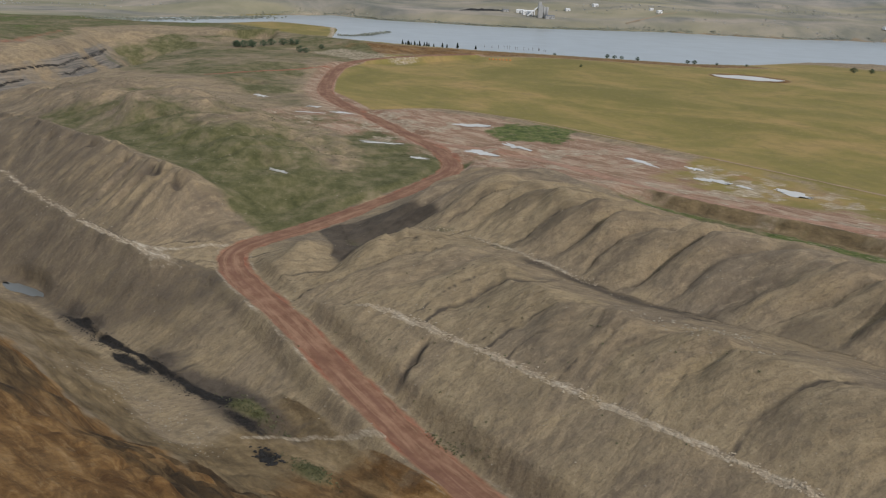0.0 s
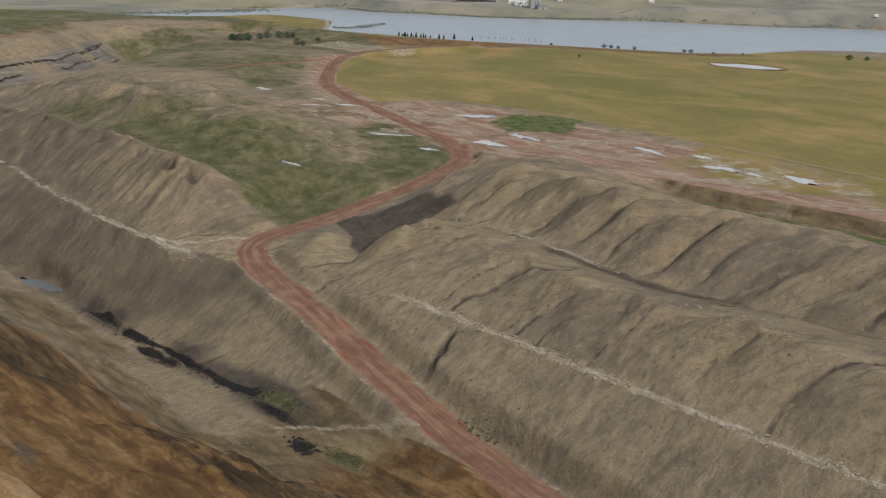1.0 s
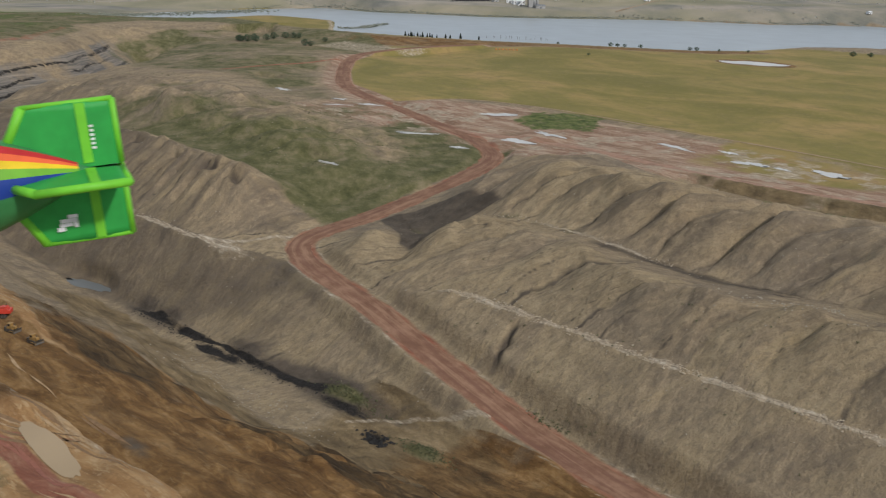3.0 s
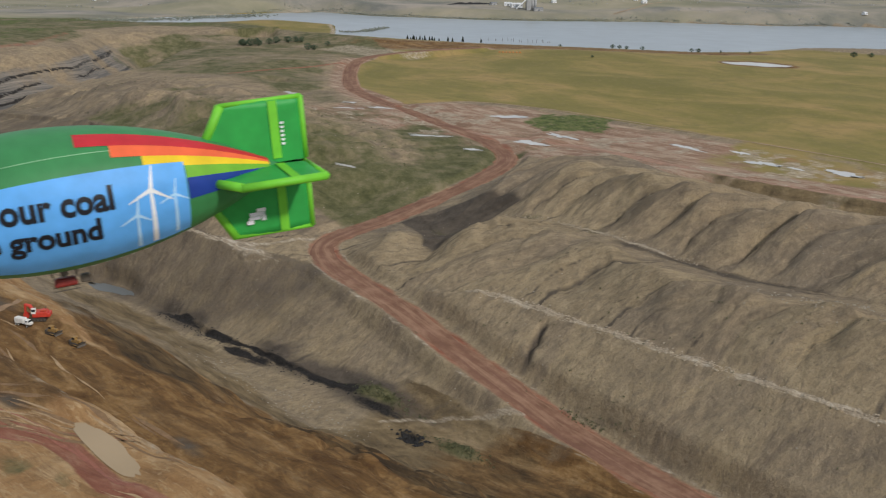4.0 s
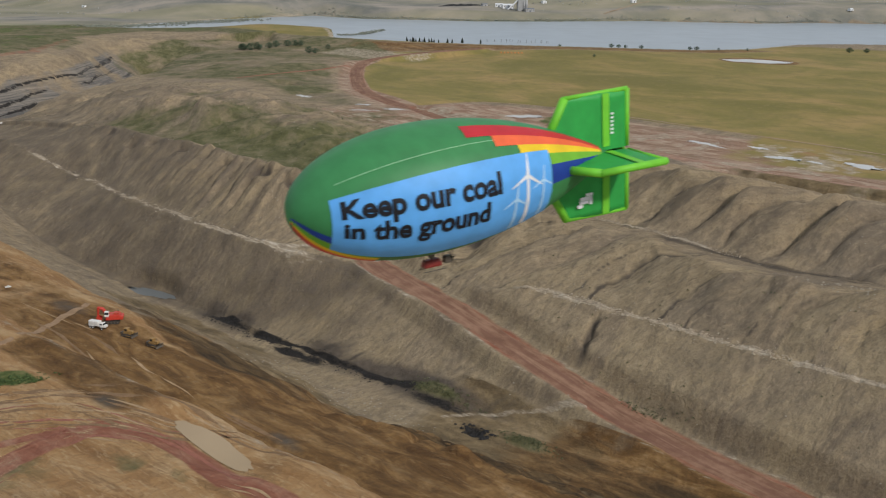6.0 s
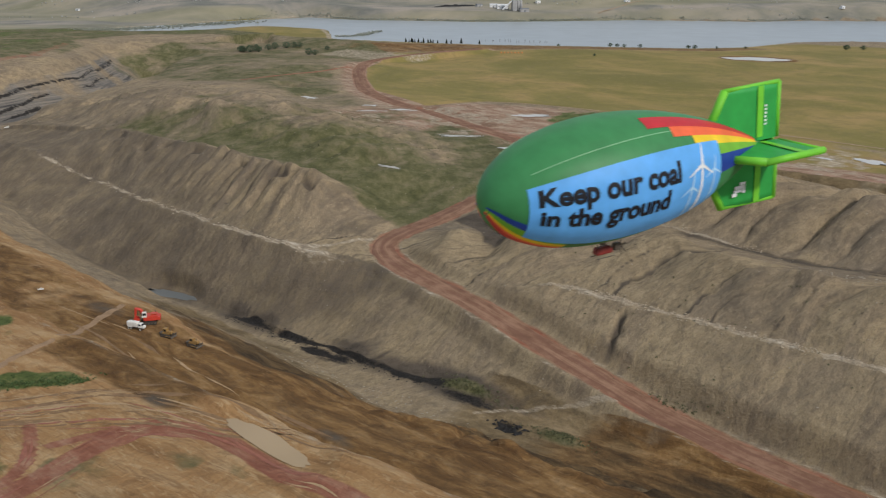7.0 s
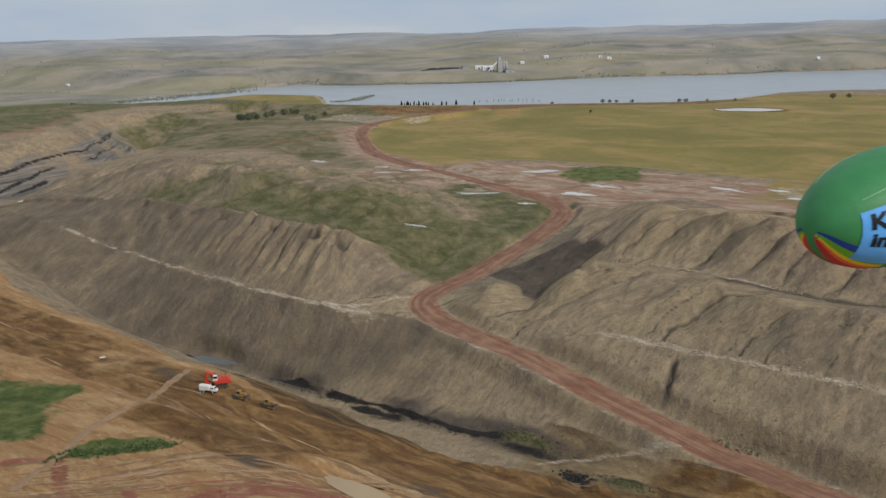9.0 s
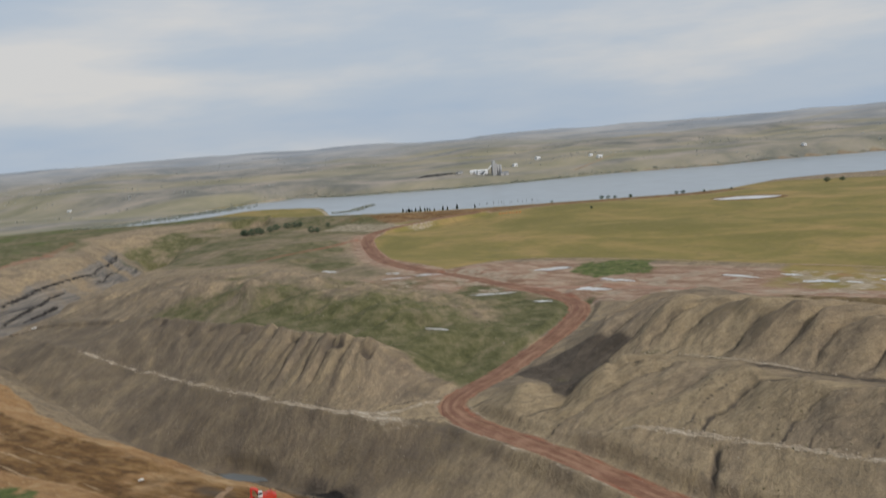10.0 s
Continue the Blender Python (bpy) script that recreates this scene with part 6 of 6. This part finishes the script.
def brush_belt(name, spots, size, leaf, label, seed):
    """Uncounted brush as one object: tufts at x, y."""
    r = random.Random(seed)
    xs, ys = np.array([p[0] for p in spots]), np.array([p[1] for p in spots])
    zs = land(xs, ys)[0]
    verts, faces = [], []
    for x, y, z in zip(xs, ys, zs):
        s = size * r.uniform(0.5, 1.4)
        for _ in range(3):
            leaf_clump(verts, faces, (x + r.uniform(-s, s) * 0.6, y + r.uniform(-s, s) * 0.6, z + s * r.uniform(0.2, 0.6)), s * 0.8, r, 5)
    return tagged(link(name, mesh_of(name, verts, faces, leaf, False)), label, "brush", kind="stuff")


def along(line, count, spread, seed):
    r = random.Random(seed)
    pts = smooth_line(line, 6.0)
    out = []
    for _ in range(count):
        p = pts[r.randrange(len(pts))]
        out.append((p[0] + r.gauss(0, spread), p[1] + r.gauss(0, spread)))
    return out


far_shore = LAKE[3:14]
brush_belt("far_shore_brush", [p for p in along(tuple((x, y + 9) for x, y in far_shore), 2600, 6, 21) if not inside(np.array([p[0]]), np.array([p[1]]), LAKE)[0]], 2.0, LEAF_SAGE, "grey-green belt of brush along the far lake shore", 22)
brush_belt("marsh_brush", along(((-640, 1760), (-560, 1845), (-470, 1960), (-380, 2080)), 700, 20, 23) + along(((-180, 1632), (-140, 1660), (-100, 1770)), 160, 5, 24), 2.6, LEAF_SAGE, "grey-green marsh brush on the spit and inlet", 25)
scrub = []
for k in range(2600):
    u, v = rng.uniform(-1000, -486), rng.uniform(350, 560)
    if vnoise(u / 40, v / 40, 66) > -0.1:
        scrub.append(xy_of(u, v))
for k in range(160):
    scrub.append(xy_of(rng.gauss(-262, 9), rng.gauss(226, 2.2)))
    scrub.append(xy_of(rng.gauss(-320, 11), rng.gauss(239, 2.5)))
for k in range(70):
    scrub.append(xy_of(rng.gauss(-226, 9), rng.gauss(272, 1.6)))
    scrub.append(xy_of(rng.uniform(-330, -120), rng.uniform(270, 345)))
weeds = []
for k in range(380):
    d = rng.uniform(-24, 24)
    weeds.append(xy_of(-381 + 0.62 * d, 48 + 0.62 * d + rng.gauss(0, 3.0)))
brush_belt("weed_strip", weeds, 0.6, LEAF_WEED, "dark green weeds in a strip beside the dirt track", 27)
brush_belt("spoil_scrub", scrub, 0.55, LEAF_SHRUB, "low weedy scrub scattered over old spoil", 26)


# bands of brush and low trees over the far hills
draw = np.random.default_rng(7)
rx, ry = draw.uniform(-2300, 2300, 60000), draw.uniform(1900, 4300, 60000)
keep = (vnoise(rx / 520, ry / 90, 301) + 0.6 * vnoise(rx / 130, ry / 40, 302) > 0.62) & (np.hypot(rx, ry) > 2250) & (np.abs(rx) < 0.6 * ry)
range_spots = list(zip(rx[keep][:1800].tolist(), ry[keep][:1800].tolist()))
brush_belt("range_brush", range_spots, 2.4, LEAF_RANGE, "bands of brush over far hills in a haze-paled grey-green", 28)


# ---- stones on the spoil ----
STONE = simple("pale_sandstone", (0.33, 0.285, 0.22), 0.9, 0, 0.6, 0.35)
RUBBLE = simple("pale_tan_rubble", (0.41, 0.34, 0.25), 0.9, 0, 0.6, 0.4)
COAL = simple("black_coal", (0.016, 0.015, 0.015), 0.9, 0, 1.5, 0.5)


def stone_field(name, spots, material, label, seed):
    """Uncounted stones as one object: lumps at u, v, size."""
    r = random.Random(seed)
    uu, vv = np.array([p[0] for p in spots]), np.array([p[1] for p in spots])
    xs, ys = xy_of(uu, vv)
    zs = land(xs, ys)[0]
    base = [(1, 0, 0), (-1, 0, 0), (0, 1, 0), (0, -1, 0), (0, 0, 1), (0, 0, -1)]
    tris = [(0, 2, 4), (2, 1, 4), (1, 3, 4), (3, 0, 4), (2, 0, 5), (1, 2, 5), (3, 1, 5), (0, 3, 5)]
    verts, faces = [], []
    for x, y, z, p in zip(xs, ys, zs, spots):
        k, s = len(verts), p[2]
        t = r.uniform(0, 6.28)
        for bx, by, bz in base:
            w = s * r.uniform(0.6, 1.15)
            verts.append((x + w * (bx * math.cos(t) - by * math.sin(t)) * 1.3, y + w * (bx * math.sin(t) + by * math.cos(t)), z + w * bz * 0.7 + 0.15 * s))
        faces += [(a + k, b + k, c + k) for a, b, c in tris]
    return tagged(link(name, mesh_of(name, verts, faces, material, False)), label, "stones", kind="stuff")


spots = [(rng.uniform(-760, -60), rng.uniform(245, 460), 0.18 + 0.42 * rng.random() ** 4) for _ in range(1500)]
spots += [(rng.uniform(-420, -300), rng.gauss(206, 7), 0.2 + 0.4 * rng.random() ** 2) for _ in range(260)]
bench_spots = [(u, knots(u, BENCH_V) + rng.gauss(0, 1.8), 0.2 + 0.6 * rng.random() ** 2) for u in [rng.uniform(-320, -60) if k % 5 else rng.uniform(-800, -476) for k in range(1700)]]
bench_spots += [(u, knots(u, VALLEY_V) + rng.gauss(0, 1.8), 0.2 + 0.4 * rng.random() ** 2) for u in [rng.uniform(-360, -230) for _ in range(260)]]
spots += [(rng.gauss(-150, 14), rng.gauss(352, 6), 0.3 + 0.5 * rng.random()) for _ in range(120)]
stone_field("bench_rubble", bench_spots, RUBBLE, "pale tan broken sandstone rubble along the bench", 33)
stone_field("spoil_stones", spots, STONE, "pale sandstone rocks strewn over the spoil slopes", 31)
spots = [(u, 235 + 3 * float(vnoise(u / 30, 0.1, 77)) + rng.gauss(0, 2.2), 0.2 + 0.45 * rng.random() ** 2) for u in [rng.uniform(-500, -330) for _ in range(600)]]
spots += [(rng.gauss(-287, 4), rng.gauss(221, 2), 0.5 + 0.9 * rng.random()) for _ in range(70)]
stone_field("coal_rubble", spots, COAL, "black broken coal left along the pit floor", 32)


# ---- the works and houses across the lake ----
P_CONCRETE = simple("grey_concrete", (0.36, 0.36, 0.36), 0.85, 0, 0.15, 0.25)
P_SHEET = simple("white_sheet_metal", (0.70, 0.71, 0.72), 0.5, 0, 0.3, 0.15)
P_DARKROOF = simple("dark_sheet_roof", (0.16, 0.17, 0.19), 0.6, 0, 0.3, 0.25)


def gable(bm, w, d, h, rise):
    p = [(-w / 2, -d / 2, h), (w / 2, -d / 2, h), (w / 2, d / 2, h), (-w / 2, d / 2, h), (-w / 2, 0, h + rise), (w / 2, 0, h + rise)]
    q = [bm.verts.new(c) for c in p]
    for f in ((0, 1, 5, 4), (2, 3, 4, 5), (1, 2, 5), (3, 0, 4), (3, 2, 1, 0)):
        bm.faces.new([q[k] for k in f])


def shed(u, v, w, d, h, turn, name, label, wall=None, roof=None, dz=-0.5):
    ob = empty(name, on_ground(u, v, turn, dz), label, "building")
    part("wall", made(box, (w, d, h), (0, 0, h / 2)), wall or P_SHEET, ob)
    part("roof", made(gable, w * 1.04, d * 1.06, h, d * 0.18), roof or P_SHEET, ob)
    part("door", made(box, (min(4, w * 0.2), 0.2, h * 0.6), (0, -d / 2 - 0.05, h * 0.3)), P_DARKROOF, ob)
    for k in range(3):
        part("window", made(box, (w * 0.08, 0.2, h * 0.2), (-w * 0.35 + w * 0.35 * k + (w * 0.12 if k == 1 else 0), -d / 2 - 0.05, h * 0.65)), P_GLASS, ob)
    return ob


silo = empty("silo_tower", on_ground(-1298, 1812, 5, -1), "tall grey concrete silo tower of a works across the lake", "silo")
part("tower", made(box, (11, 10, 30), (0, 0, 15), (0, 0, 0), 0.4), P_CONCRETE, silo)
part("headhouse", made(box, (7, 8, 7), (-1.5, 0, 33.5), (0, 0, 0), 0.3), P_CONCRETE, silo)
for x in (9, 15.5):
    part("silo_drum", made(tube, [(x, 0, 0), (x, 0, 25), (x, 0, 26.5)], [3.4, 3.4, 1.0], 20), P_CONCRETE, silo, "round grey storage drum", True)
conveyor = part("conveyor", made(tube, [(-30, -2, 4), (-4, 0, 27)], 1.6, 8), P_SHEET, silo, "white sloping conveyor gallery")
for k in range(3):
    part("trestle", made(tube, [(-24 + 8 * k, -1.5, 0), (-24 + 8 * k, -1.5, 8.5 + 7 * k)], 0.5, 6), P_STEEL, conveyor)
shed(-1340, 1822, 28, 15, 9, 8, "works_shed", "white sheet-metal shed beside the silo tower")
shed(-1368, 1826, 18, 12, 7, -5, "works_shed", "low white works shed near the coal heap")
shed(-1275, 1818, 22, 12, 7, 12, "works_shed", "small dark-roofed works shed by the silo", P_CONCRETE, P_DARKROOF)
shed(-1400, 1810, 16, 9, 5, 30, "works_shed", "low grey works shed near the coal heap", P_CONCRETE, P_DARKROOF)
for u, v, w in ((-1330, 1972, 12), (-1317, 2076, 14), (-1142, 2093, 13), (-688, 2353, 12), (-2149, 1197, 9), (-1180, 2120, 10)):
    shed(u, v, w, w * 0.7, w * 0.45, rng.uniform(-30, 30), "farmhouse", "small white farmhouse far across the grassland")
bm = bmesh.new()
bmesh.ops.create_grid(bm, x_segments=40, y_segments=10, size=1.0)
for p in bm.verts:
    x, y = p.co.x, p.co.y
    p.co = Vector((x * 75, y * 15, 6.0 * max(0, 1 - abs(x) ** 3) * max(0, 1 - abs(y)) + 1.2 * float(vnoise(x * 9, y * 3, 55)) * (1 - abs(y)) - 0.6))
heap = part("coal_heap", bm, COAL, None, "", True)
heap.matrix_basis = on_ground(-1440, 1795, 2, -2)
tagged(heap, "long black coal stockpile beside the works", "coal heap")
